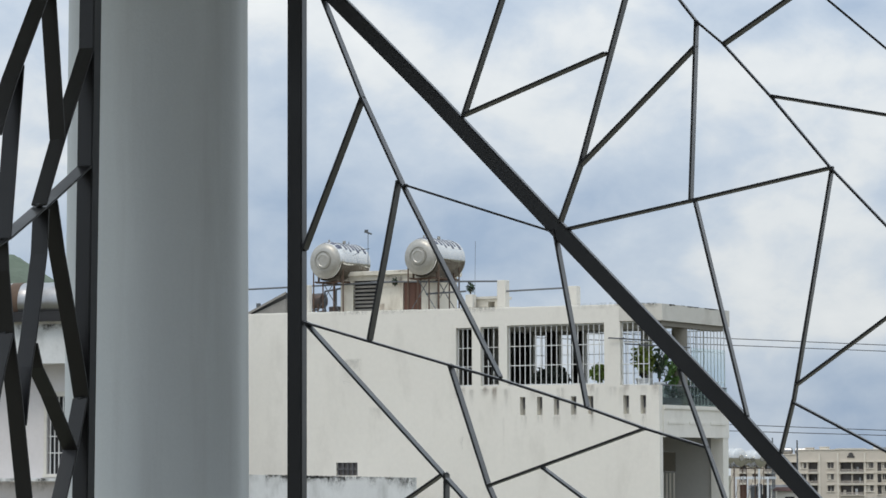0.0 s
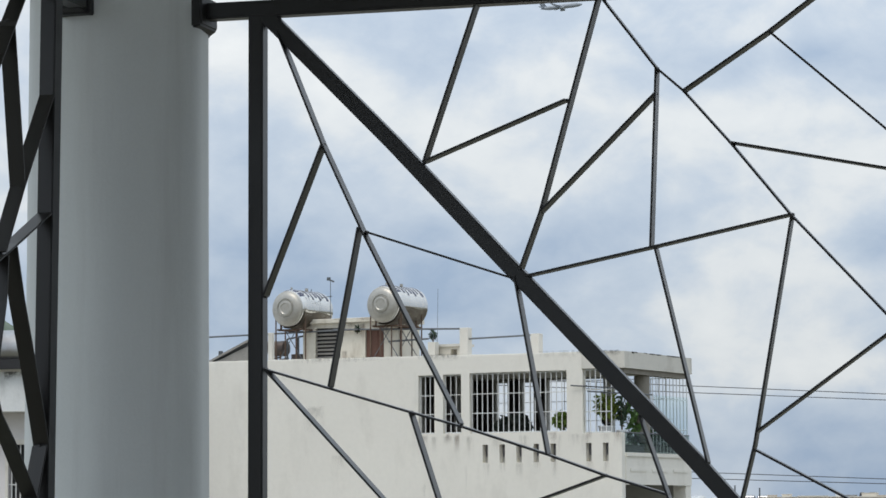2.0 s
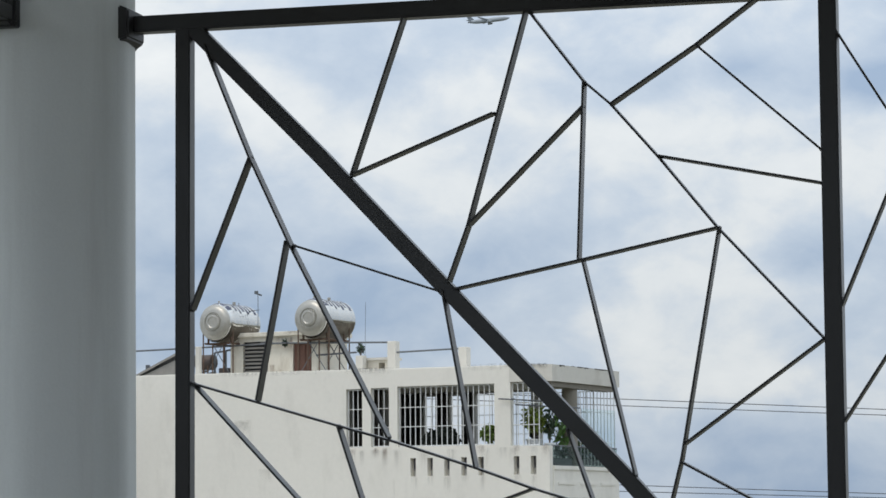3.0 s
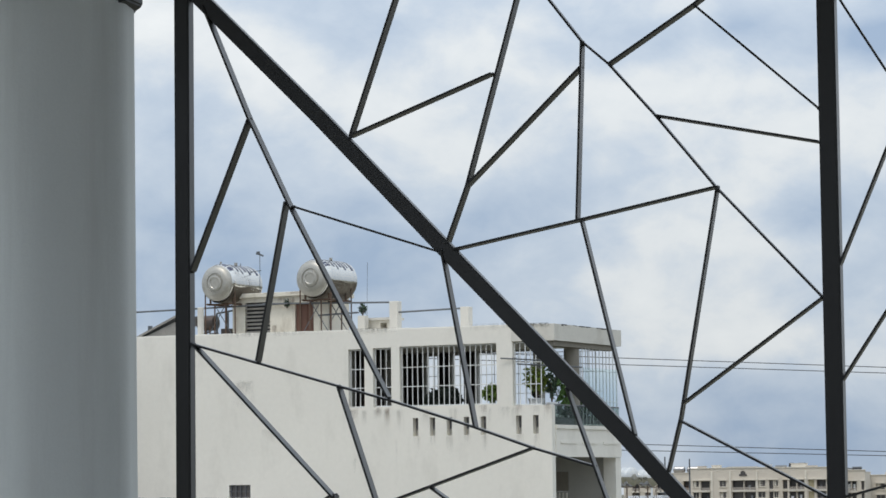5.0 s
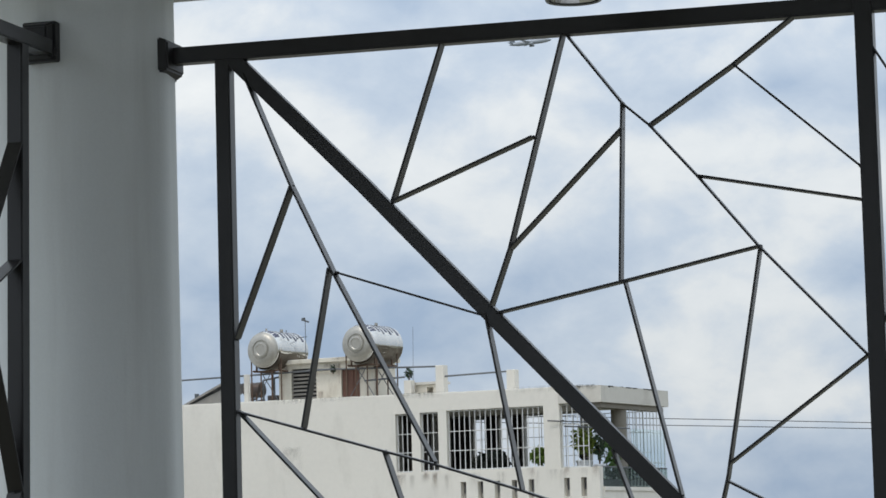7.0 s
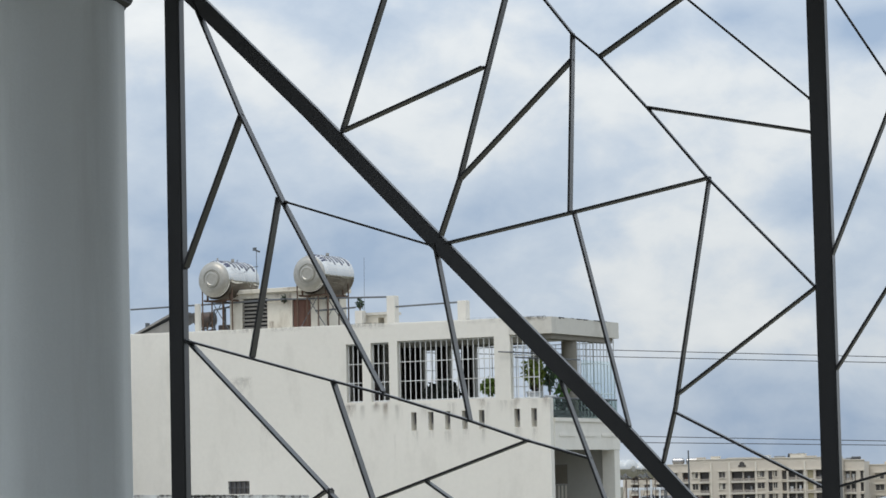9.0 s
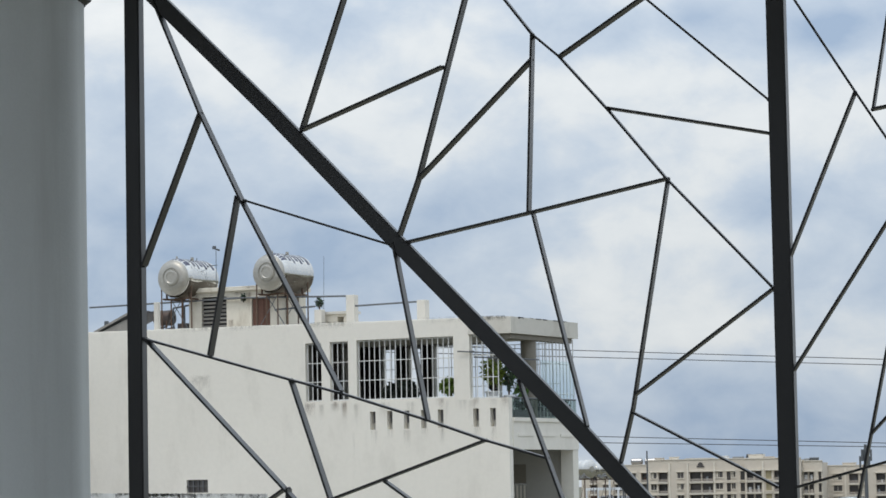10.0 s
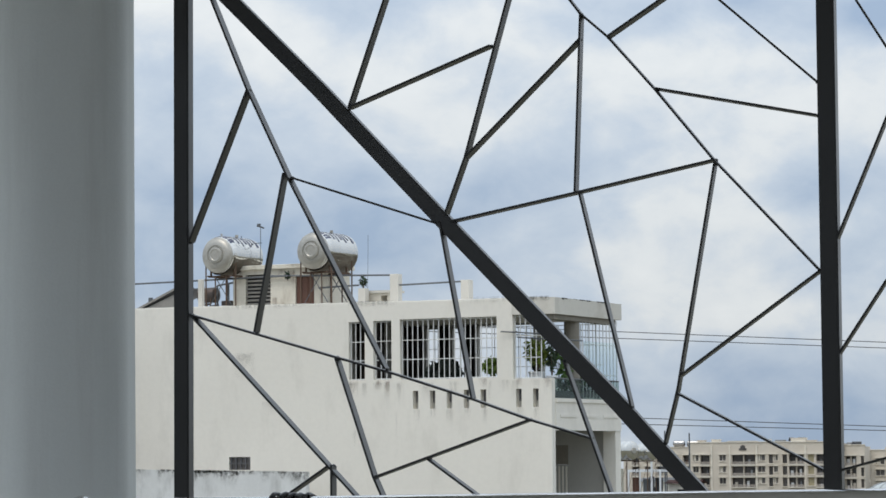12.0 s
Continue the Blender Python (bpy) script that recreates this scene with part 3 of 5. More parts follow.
lift_z = lambda h: (h[0], h[1], h[2] + DZ, h[3] + DZ)
bm = made()
wall_mesh(bm, HL, 0.0, 0.0, 5.44 + DZ, 0.22, [lift_z(h) for h in wins + vents + [small]], lambda u, d, z: (u, d, z))
front = part("wall", bm, M_HOUSE, house)
bm = made()
n = 60
rings = []
for i in range(n + 1):
    x = HL + (-1.25 - HL) * i / n
    zt = HT + DZ + 0.10 * (1 - i / n) + 0.004 * math.sin(i * 1.7) + 0.003 * math.sin(i * 4.1)
    rings.append([bm.verts.new(p) for p in ((x, 0.0, 5.441 + DZ), (x, 0.0, zt - 0.06), (x, 0.001, zt - 0.03), (x, 0.008, zt), (x, 0.24, zt), (x, 0.24, 5.441 + DZ))])
for a, b in zip(rings, rings[1:]):
    for i in range(6):
        bm.faces.new((a[i], a[(i + 1) % 6], b[(i + 1) % 6], b[i]))
bm.faces.new(rings[0])
bm.faces.new(rings[-1])
bmesh.ops.recalc_face_normals(bm, faces=bm.faces[:])
part("parapet", bm, M_HOUSE, house, "weathered white parapet")
# roof slab over the corner loggia
bm = made()
low = [(-1.25, -0.02), (0.06, 0.12), (0.06, 4.9), (-15.4, 4.9), (-15.4, 0.26), (-1.25, 0.26)]
for z0, z1, grow in ((5.46, 5.97, 0.0),):
    a = [bm.verts.new((x + (grow if x > -0.1 else 0), y + (-grow if y < 0.2 else grow if y > 4 else 0), z0 + DZ)) for x, y in low]
    b = [bm.verts.new((x + (grow if x > -0.1 else 0), y + (-grow if y < 0.2 else grow if y > 4 else 0), z1 + DZ - (0.03 if x > -0.1 else 0))) for x, y in low]
    bm.faces.new(a[::-1])
    bm.faces.new(b)
    for i in range(6):
        bm.faces.new((a[i], a[(i + 1) % 6], b[(i + 1) % 6], b[i]))
part("roof", bm, M_HOUSE_TRIM, house)
rnd = random.Random(77)
for k in range(16):
    y = rnd.uniform(0.3, 4.4)
    w, h = rnd.uniform(0.08, 0.4), rnd.uniform(0.015, 0.06)
    bm = made()
    up = [bm.verts.new((0.064, y + w * i / 6, 5.945 + DZ)) for i in range(7)]
    dn = [bm.verts.new((0.064, y + w * i / 6, 5.938 + DZ - h * rnd.random())) for i in range(7)]
    for i in range(6):
        bm.faces.new((up[i], up[i + 1], dn[i + 1], dn[i]))
    bmesh.ops.solidify(bm, geom=bm.faces[:], thickness=0.006)
    part("mould_patch", bm, M_MOSS, house)
# dark runs under the vents and window corners
for x in [h[0] + 0.08 for h in vents]:
    decal(house, "run_stain", x + rnd.uniform(-0.06, 0.06), rnd.uniform(0.22, 0.36), 2.80 + DZ, rnd.uniform(0.35, 0.75), -0.003, M_RUN)
for x in (-6.6, -6.15, -5.72, -5.28, -4.9, -4.1, -3.2, -2.0, -1.5, -1.15, -0.5, -0.08):
    decal(house, "run_stain", x + rnd.uniform(-0.08, 0.08), rnd.uniform(0.2, 0.5), 3.60 + DZ, rnd.uniform(0.3, 0.9), -0.0035, M_RUN)
for k in range(9):
    decal(house, "run_stain", rnd.uniform(-15, -1.4), rnd.uniform(0.8, 2.2), 6.02 + DZ, rnd.uniform(0.12, 0.3), -0.004 - 0.0003 * k, M_RUN)
decal(house, "plaster_patch", -10.28, 0.85, 4.6 + DZ, 0.9, -0.0165, M_PATCH)
for x, z, w, h in ((-5.05, 2.75, 0.10, 0.9), (-6.45, 2.2, 0.12, 0.5), (-6.5, 0.2, 0.10, 1.0), (-9.4, 3.1, 0.5, 0.5)):
    decal(house, "run_stain", x, w, z + DZ, h, -0.0125, M_RUN)
for x, w, h in ((-5.62, 0.25, 0.35), (-5.35, 0.22, 0.55), (-6.5, 0.4, 0.5), (-1.05, 0.25, 0.3), (-0.15, 0.25, 0.35), (-2.2, 0.3, 0.3)):
    decal(house, "rust_run", x, w, 3.66 + DZ, h, -0.0145, M_RUSTRUN)
for k in range(9):
    decal(house, "mould_patch", -1.3 + 0.14 * k, rnd.uniform(0.2, 0.45), 5.985 + DZ, rnd.uniform(0.08, 0.2), -0.024 + 0.0155 * max(0, k - 0.5) - 0.0004 * k, M_MOULD)
# floors, back wall and ends; room plaster has indoor shade in its colour
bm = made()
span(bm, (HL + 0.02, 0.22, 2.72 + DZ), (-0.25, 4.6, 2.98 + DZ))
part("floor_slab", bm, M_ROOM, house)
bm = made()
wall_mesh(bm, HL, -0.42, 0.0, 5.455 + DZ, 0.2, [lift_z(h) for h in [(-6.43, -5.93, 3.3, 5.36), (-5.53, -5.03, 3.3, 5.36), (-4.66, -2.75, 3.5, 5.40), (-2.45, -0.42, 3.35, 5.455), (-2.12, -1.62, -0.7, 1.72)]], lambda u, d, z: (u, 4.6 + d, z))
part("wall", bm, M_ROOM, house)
bm = made()
span(bm, (HL, 0.222, 0), (HL + 0.2, 4.6, 5.45 + DZ))
part("wall", bm, M_HOUSE, house)
bm = made()
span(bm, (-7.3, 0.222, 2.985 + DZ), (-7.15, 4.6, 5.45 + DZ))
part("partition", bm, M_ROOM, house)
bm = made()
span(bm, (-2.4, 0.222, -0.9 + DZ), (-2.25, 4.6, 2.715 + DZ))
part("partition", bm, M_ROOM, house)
# side band, loggia pier and column
bm = made()
span(bm, (-0.22, 0.222, 2.12 + DZ), (0.03, 4.86, 2.93 + DZ))
span(bm, (-0.24, 0.222, 2.93 + DZ), (0.07, 4.9, 3.04 + DZ))
for y in (0.5, 2.0, 3.5):
    span(bm, (0.031, y, 2.50 + DZ), (0.05, y + 1.1, 2.58 + DZ))
part("balcony_band", bm, M_HOUSE, house)
bm = made()
span(bm, (-0.40, 4.47, 0), (0.0, 4.86, 2.115 + DZ))
span(bm, (-0.40, 0.222, 0), (0.0, 4.468, -0.95 + DZ))
part("loggia_pier", bm, M_HOUSE, house)
bm = made()
tube(bm, (-0.29, 2.05, 2.985 + DZ), (-0.29, 2.05, 5.309 + DZ), 0.23, 32)
part("column", bm, M_COLUMN, house, "grey plaster column in the loggia")
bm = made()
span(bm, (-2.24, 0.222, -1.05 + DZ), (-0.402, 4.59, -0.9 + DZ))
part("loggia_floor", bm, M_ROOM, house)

# loggia door with a dark transom
door = part("door", (lambda b: (span(b, (-2.118, 4.62, -0.698 + DZ), (-1.622, 4.66, 1.12 + DZ)), b)[1])(made()), M_ROOM, house, "barred white door under a dark transom")
for k in range(4):
    bm = made()
    x = -2.07 + 0.12 * k
    span(bm, (x, 4.585, -0.66 + DZ), (x + 0.05, 4.617, 1.08 + DZ))
    part("door_bar", bm, M_HOUSE, door)
bm = made()
span(bm, (-2.118, 4.625, 1.123 + DZ), (-1.622, 4.65, 1.718 + DZ))
part("transom", bm, M_COLUMN, door)


def grille(u0, u1, z0, z1, step, across, put, name="window_grille", r=0.0145):
    bm = made()
    for z in (z0, z1):
        tube(bm, put(u0, z), put(u1, z), r, 6)
    for u in (u0, u1):
        tube(bm, put(u, z0), put(u, z1), r, 6)
    g = part(name, bm, M_GRILLE, house)
    n = max(1, round((u1 - u0) / step))
    for i in range(1, n):
        u = u0 + (u1 - u0) * i / n
        bm = made()
        tube(bm, put(u, z0), put(u, z1), r, 6)
        part("grille_bar", bm, M_GRILLE, g)
    for f in across:
        bm = made()
        z = z0 + (z1 - z0) * f
        tube(bm, put(u0, z), put(u1, z), r * 0.9, 6)
        part("grille_rail", bm, M_GRILLE, g)
    return g


for i, h in enumerate(wins[:3]):
    grille(h[0] + 0.03, h[1] - 0.03, h[2] + DZ + 0.02, h[3] + DZ - 0.03, 0.175, (0.33, 0.66), lambda u, z: (u, 0.10, z))
grille(-1.20, -0.36, 3.63 + DZ, 5.42 + DZ, 0.175, (0.33, 0.68), lambda u, z: (u, 0.10, z))
grille(2.3, 4.75, 3.07 + DZ, 5.42 + DZ, 0.24, (0.30, 0.68), lambda u, z: (-0.06, u, z), r=0.013)
for u0, u1 in ((-6.43, -5.93), (-5.53, -5.03), (-4.66, -2.75), (-2.45, -0.47)):
    grille(u0, u1, 3.52 + DZ, 5.35 + DZ, 0.26, (0.33, 0.66), lambda u, z: (u, 4.7, z), r=0.011)
# glass guard on the side of the loggia, ledge under the windows
bm = made()
span(bm, (-0.035, 0.24, 3.045 + DZ), (-0.022, 4.82, 3.60 + DZ))
gl = part("glass_guard", bm, M_GLASS, house, "tinted glass balcony guard")
gl.visible_shadow = False
bm = made()
tube(bm, (-0.03, 0.24, 3.61 + DZ), (-0.03, 4.82, 3.61 + DZ), 0.022, 8)
part("guard_rail", bm, M_PIPE, house)
bm = made()
span(bm, (-0.034, 2.32, 3.64 + DZ), (-0.026, 4.74, 4.75 + DZ))
gl = part("glass_screen", bm, M_CLEAR, house, "clear greenish glass screen behind the side grille")
gl.visible_shadow = False
# added dark strip: the roof soffit's shadow as a solid piece
bm = made()
span(bm, (-0.34, 0.24, 5.31 + DZ), (-0.02, 4.6, 5.454 + DZ))
part("beam", bm, M_COLUMN, house, "dark edge beam under the loggia roof")
for z, y, a, b in ((4.98, -0.12, -1.55, 0.35), (4.80, -0.06, -1.05, 0.9)):
    bm = made()
    tube(bm, (a, y, z + DZ), (b, y + 0.25, z - 0.14 + DZ), 0.02, 6)
    tube(bm, (a + 0.4, y, z - 0.03 + DZ), (a + 0.4, 0.1, z + DZ), 0.016, 6)
    part("awning_rod", bm, M_PIPE, house)
# vents: dark box behind each slot, painted as the recess shade; curtains hang inside
for h in vents:
    bm = made()
    span(bm, (h[0] - 0.02, 0.226, h[2] - 0.03 + DZ), (h[1] + 0.02, 0.25, h[3] + 0.03 + DZ))
    part("vent_back", bm, M_SHEET, house)
bm = made()
span(bm, (small[0], 0.10, small[2] + DZ), (small[1], 0.13, small[3] + DZ))
sw = part("window", bm, M_APT_GLASS, house, "small dark window with a grey grid")
for i in range(5):
    bm = made()
    x = small[0] + 0.03 + i * 0.17
    span(bm, (x, 0.05, small[2] + DZ), (x + 0.03, 0.08, small[3] + DZ))
    part("mullion", bm, M_SHEET, sw)
bm = made()
span(bm, (small[0], 0.015, 1.22 + DZ), (small[1], 0.065, 1.25 + DZ))
part("mullion", bm, M_SHEET, sw)


def curtain(x0, x1, y):
    bm = made()
    n = 14
    a = [bm.verts.new((x0 + (x1 - x0) * i / n, y + 0.05 * math.sin(i * 2.1), 3.0 + DZ)) for i in range(n + 1)]
    b = [bm.verts.new((v.co.x, v.co.y, 5.42 + DZ)) for v in a]
    for i in range(n):
        bm.faces.new((a[i], a[i + 1], b[i + 1], b[i]))
    bmesh.ops.solidify(bm, geom=bm.faces[:], thickness=0.02)
    part("curtain", bm, M_CURTAIN, house, "dark drawn curtain")


for x0, x1 in ((-8.6, -7.35),):
    curtain(x0, x1, 3.9)
curtain(-7.1, -6.45, 4.45)
curtain(-5.95, -5.5, 4.45)
curtain(-5.05, -4.68, 4.45)
curtain(-6.9, -5.9, 0.9)


# potted plants on the loggia
def leafy(name, x, y, z, w, h, count, mat, seed, label, pot=True, big=1.0, leaf=1.0):
    rnd = random.Random(seed)
    t = thing(name, HOUSE @ pose(x, y, z), label, "plant", "loggia plants")
    if pot:
        bm = made()
        lathe(bm, [(0.11 * big, 0), (0.15 * big, 0.02), (0.19 * big, 0.30), (0.21 * big, 0.31), (0.21 * big, 0.35), (0.17 * big, 0.35)], 16)
        part("pot", bm, M_POT, t)
    bm = made()
    top = 0.34 if pot else 0.0
    for k in range(5):
        a = rnd.uniform(0, 6.28)
        tube(bm, (0, 0, top), (0.3 * w * math.cos(a), 0.3 * w * math.sin(a), top + h * rnd.uniform(0.5, 0.9)), 0.015, 5, 0.005)
    part("stem", bm, M_RUST, t)
    bm = made()
    for k in range(int(count * 4.5)):
        p = Vector((rnd.gauss(0, 1), rnd.gauss(0, 1), rnd.gauss(0, 1))).normalized() * rnd.random() ** 0.4
        c = Vector((p.x * w * 0.5, p.y * w * 0.5, top + h * 0.58 + p.z * h * 0.42 + 0.08 * h * math.sin(9 * p.x + seed)))
        q = Euler((rnd.uniform(-1.2, 1.2), rnd.uniform(-1.2, 1.2), rnd.uniform(0, 6.28))).to_matrix()
        s = leaf * rnd.uniform(0.035, 0.075)
        vs = [bm.verts.new(c + q @ Vector(p) * s) for p in ((-1, 0, 0), (-0.2, -0.45, 0.1), (1, 0, -0.2), (-0.2, 0.45, 0.1))]
        bm.faces.new((vs[0], vs[1], vs[2]))
        bm.faces.new((vs[0], vs[2], vs[3]))
    part("foliage", bm, mat, t)
    return t


leafy("potted_plant", -3.85, 0.7, 3.0, 1.15, 0.85, 260, M_LEAF_BLACK, 3, "dark bushy potted plant behind the window grille", True, 1.0, 1.9)
leafy("potted_plant", -2.22, 0.7, 3.30, 0.66, 0.62, 80, M_LEAF_MID, 4, "bright green potted plant behind the window grille", True, 1.1, 1.5)
leafy("potted_plant", -0.90, 0.9, 3.48, 0.80, 1.0, 34, M_LEAF_BRIGHT, 5, "leafy yellow-green potted plant in a white pot", True, 1.2, 2.1)
leafy("potted_plant", -1.12, 1.3, 3.40, 0.38, 0.75, 22, M_LEAF_BLACK, 9, "dark leafy potted plant behind the corner grille", True, 0.8, 1.9)
leafy("potted_plant", -0.36, 0.8, 3.35, 0.42, 1.0, 16, M_LEAF_DARK, 6, "tall dark potted plant in the loggia", True, 0.8, 2.0)
leafy("potted_plant", -0.45, 1.7, 2.98, 0.7, 1.35, 30, M_LEAF, 7, "dark potted shrub behind the glass screen", True, 1.0, 2.2)
leafy("potted_plant", -0.45, 3.3, 2.98, 0.8, 0.6, 90, M_LEAF, 8, "low green potted shrub behind the glass guard", True)
for x, y, h in ((-1.12, 1.3, 0.415), (-0.36, 0.8, 0.365)):
    bm = made()
    span(bm, (-0.2, -0.2, 0), (0.2, 0.2, h))
    single("plant_stand", bm, M_POT, "white block under a dark potted plant", "plant stand", "plant stands", m=HOUSE @ pose(x, y, 2.984))


t = thing("planter", HOUSE @ pose(-0.30, 2.2, 2.985), "long dark planter with dense foliage behind the glass guard", "planter")
bm = made()
span(bm, (-0.15, -1.9, 0), (0.15, 2.4, 0.28))
part("trough", bm, M_SHEET, t)
bm = made()
rnd = random.Random(91)
for k in range(900):
    c = Vector((rnd.uniform(-0.22, 0.2), rnd.uniform(-1.95, 2.4), 0.26 + 0.36 * rnd.random() ** 1.3))
    q = Euler((rnd.uniform(-1.2, 1.2), rnd.uniform(-1.2, 1.2), rnd.uniform(0, 6.28))).to_matrix()
    s = rnd.uniform(0.04, 0.08)
    vs = [bm.verts.new(c + q @ Vector(p) * s) for p in ((-1, 0, 0), (-0.2, -0.45, 0.1), (1, 0, -0.2), (-0.2, 0.45, 0.1))]
    bm.faces.new((vs[0], vs[1], vs[2]))
    bm.faces.new((vs[0], vs[2], vs[3]))
part("foliage", bm, M_LEAF_DARK, t)
bm = made()
span(bm, (-0.22, -0.22, 0), (0.22, 0.22, 0.497))
single("plant_stand", bm, M_POT, "white block under a potted plant", "plant stand", "plant stands", m=HOUSE @ pose(-0.90, 0.9, 2.985))
bm = made()
span(bm, (-0.25, -0.25, 0), (0.25, 0.25, 0.32))
single("plant_stand", bm, M_POT, "low white block under a potted plant", "plant stand", "plant stands", m=HOUSE @ pose(-2.22, 0.7, 2.98))


# rooftop: stair head, tanks on stands, posts and rails
def at_roof(x, y, z=5.86):
    return HOUSE @ pose(x, y, z)


RZ = 5.86
st = thing("stair_head", at_roof(-10.7, 2.0), "small white rooftop stair housing with louvre and brown door", "roof housing")
bm = made()
wall_mesh(bm, -1.15, 1.95, 0, 1.36, 0.15, [(-0.70, 0.20, 0.25, 1.22), (1.09, 1.75, 0.1, 1.13)], lambda u, d, z: (u, d, z))
part("wall", bm, M_ROOFWALL, st)
bm = made()
span(bm, (-1.15, 0.151, 0), (-1.0, 1.9, 1.36))
span(bm, (1.8, 0.151, 0), (1.95, 1.9, 1.36))
span(bm, (-0.999, 1.75, 0), (1.799, 1.9, 1.36))
part("wall", bm, M_ROOFWALL, st)
bm = made()
span(bm, (-1.28, -0.12, 1.362), (2.08, 2.0, 1.50))
soften(bm, 0.015, 1)
part("roof", bm, M_ROOFWALL, st)
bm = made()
# black sheet painted as the shade behind the slats
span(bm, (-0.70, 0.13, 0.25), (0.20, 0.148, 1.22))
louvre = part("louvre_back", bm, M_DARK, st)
for k in range(8):
    bm = made()
    box(bm, (-0.25, 0.06, 0.31 + k * 0.12), (0.88, 0.09, 0.035), Matrix.Rotation(0.5, 3, "X"))
    part("slat", bm, M_LOUVRE, louvre)
bm = made()
span(bm, (1.10, 0.06, 0.1), (1.74, 0.10, 1.12))
dr = part("door", bm, M_DOOR, st, "rust-brown rooftop door")
for k in range(3):
    bm = made()
    span(bm, (1.12 + k * 0.21, 0.045, 0.13), (1.29 + k * 0.21, 0.058, 1.09))
    part("plank", bm, M_DOOR, dr)


for x, w, top, h in ((1.0, 0.35, 1.50, 0.25), (1.3, 0.5, 1.50, 0.22), (1.7, 0.4, 1.50, 0.25), (0.2, 0.4, 1.50, 0.14)):
    decal(st, "rust_run", x, w, top, h * 0.5, -0.123 - 0.001 * w, M_RUSTRUN)
for x, w, top, h in ((1.0, 0.2, 1.36, 0.9), (1.85, 0.16, 1.36, 0.8), (0.6, 0.3, 1.36, 0.4), (-0.9, 0.25, 1.36, 0.5), (0.35, 0.2, 0.5, 0.45)):
    decal(st, "rust_run", x, w, top, h, -0.003 - 0.001 * w, M_RUSTRUN)


def water_tank(x, y, z, seed, turned):
    """A lying steel tank on a welded stand, its end cap embossed with rings."""
    rnd = random.Random(seed)
    t = thing("water_tank", at_roof(x, y, z) @ pose(0, 0, 0, 0, 0, turned), "shiny stainless steel water tank lying on a rusty stand", "water tank", "rooftop water tanks")
    R, L = 0.612, 1.66
    lay = Matrix.Rotation(-math.pi / 2, 4, "X")
    bm = made()
    prof = [(R * 0.84, -0.03), (R * 0.90, 0.01), (R * 0.955, 0.07), (R * 0.99, 0.14), (R, 0.20)]
    for k in range(6):
        zz = 0.22 + k * 0.19
        prof += [(R, zz), (R, zz + 0.13), (R * 0.995, zz + 0.145), (R, zz + 0.16)]
    prof += [(R, L - 0.1), (R * 0.99, L - 0.02), (R * 0.85, L + 0.06), (R * 0.4, L + 0.12)]
    lathe(bm, prof, 56, lay)
    bmesh.ops.recalc_face_normals(bm, faces=bm.faces[:])
    body = part("body", bm, M_TANK, t, smooth=True)
    bm = made()
    lathe(bm, [(R * 0.90, 0.0), (R * 0.90, -0.045), (R * 0.86, -0.075), (R * 0.80, -0.085), (R * 0.76, -0.105), (R * 0.62, -0.135), (R * 0.50, -0.145), (R * 0.465, -0.12), (R * 0.43, -0.12), (R * 0.39, -0.175), (R * 0.29, -0.185), (R * 0.25, -0.165), (R * 0.08, -0.165)], 48, lay)
    bmesh.ops.recalc_face_normals(bm, faces=bm.faces[:])
    part("end_cap", bm, M_TANK_DISC, t, "dull pressed end cap with concentric rings", smooth=True)
    # printed marks on the upper side: broad blue band at the near end and bars of lettering
    def girth(y):
        return R * (1.0 - 0.155 * max(0.0, (0.20 - y) / 0.23) ** 1.8) + 0.007

    def patch(a0, a1, y0, y1):
        bm = made()
        n, m = 8, 4
        rows = []
        for j in range(m + 1):
            yy = y0 + (y1 - y0) * j / m
            rows.append([bm.verts.new((girth(yy) * math.sin(a0 + (a1 - a0) * i / n), yy, girth(yy) * math.cos(a0 + (a1 - a0) * i / n))) for i in range(n + 1)])
        for p, q in zip(rows, rows[1:]):
            for i in range(n):
                bm.faces.new((p[i], p[i + 1], q[i + 1], q[i]))
        part("printed_mark", bm, M_TANK_PRINT, body)
    for k in range(13):
        a = -1.40 + k * 0.18
        patch(a, a + rnd.uniform(0.11, 0.17), 0.03, 0.17 + rnd.uniform(0.0, 0.12))
        if k % 2:
            patch(a + 0.05, a + 0.15, 0.24, 0.29)
    for k in range(6):
        y0 = 0.38 + 0.20 * k
        patch(-0.75 + 0.1 * (k % 2), -0.10, y0, y0 + 0.10)
        patch(0.04, 0.92 + 0.15 * (k % 2), y0 + 0.02, y0 + 0.02 + (0.10, 0.07, 0.12)[k % 3])
    # rust and grime along the underside, dark reflection painted into the same brown
    rnd2 = random.Random(seed * 7)
    bm = made()
    n, m = 30, 8
    rows = []
    for jj in range(n + 1):
        yy = 0.03 + (L - 0.1) * jj / n
        a0 = 1.72 + 0.16 * noise.noise((yy * 1.4, seed, 0.3)) + 0.02 * rnd2.uniform(-1, 1)
        rows.append([bm.verts.new(((R + 0.004) * math.sin(a0 + (3.6 - a0) * i / m), yy, (R + 0.004) * math.cos(a0 + (3.6 - a0) * i / m))) for i in range(m + 1)])
    for p, q in zip(rows, rows[1:]):
        for i in range(m):
            bm.faces.new((p[i], p[i + 1], q[i + 1], q[i]))
    part("grimy_underside", bm, M_GRIME_REFLECTION, body, "brown grime on the underside", smooth=True)
    # cradle and legs down to the roof
    drop = -(z - RZ)
    bm = made()
    for yy in (0.25, 1.25):
        tube(bm, (-0.5, yy, -R - 0.03), (0.5, yy, -R - 0.03), 0.03, 6)
    for xx in (-0.42, 0.42):
        tube(bm, (xx, 0.05, -R - 0.03), (xx, 1.5, -R - 0.03), 0.03, 6)
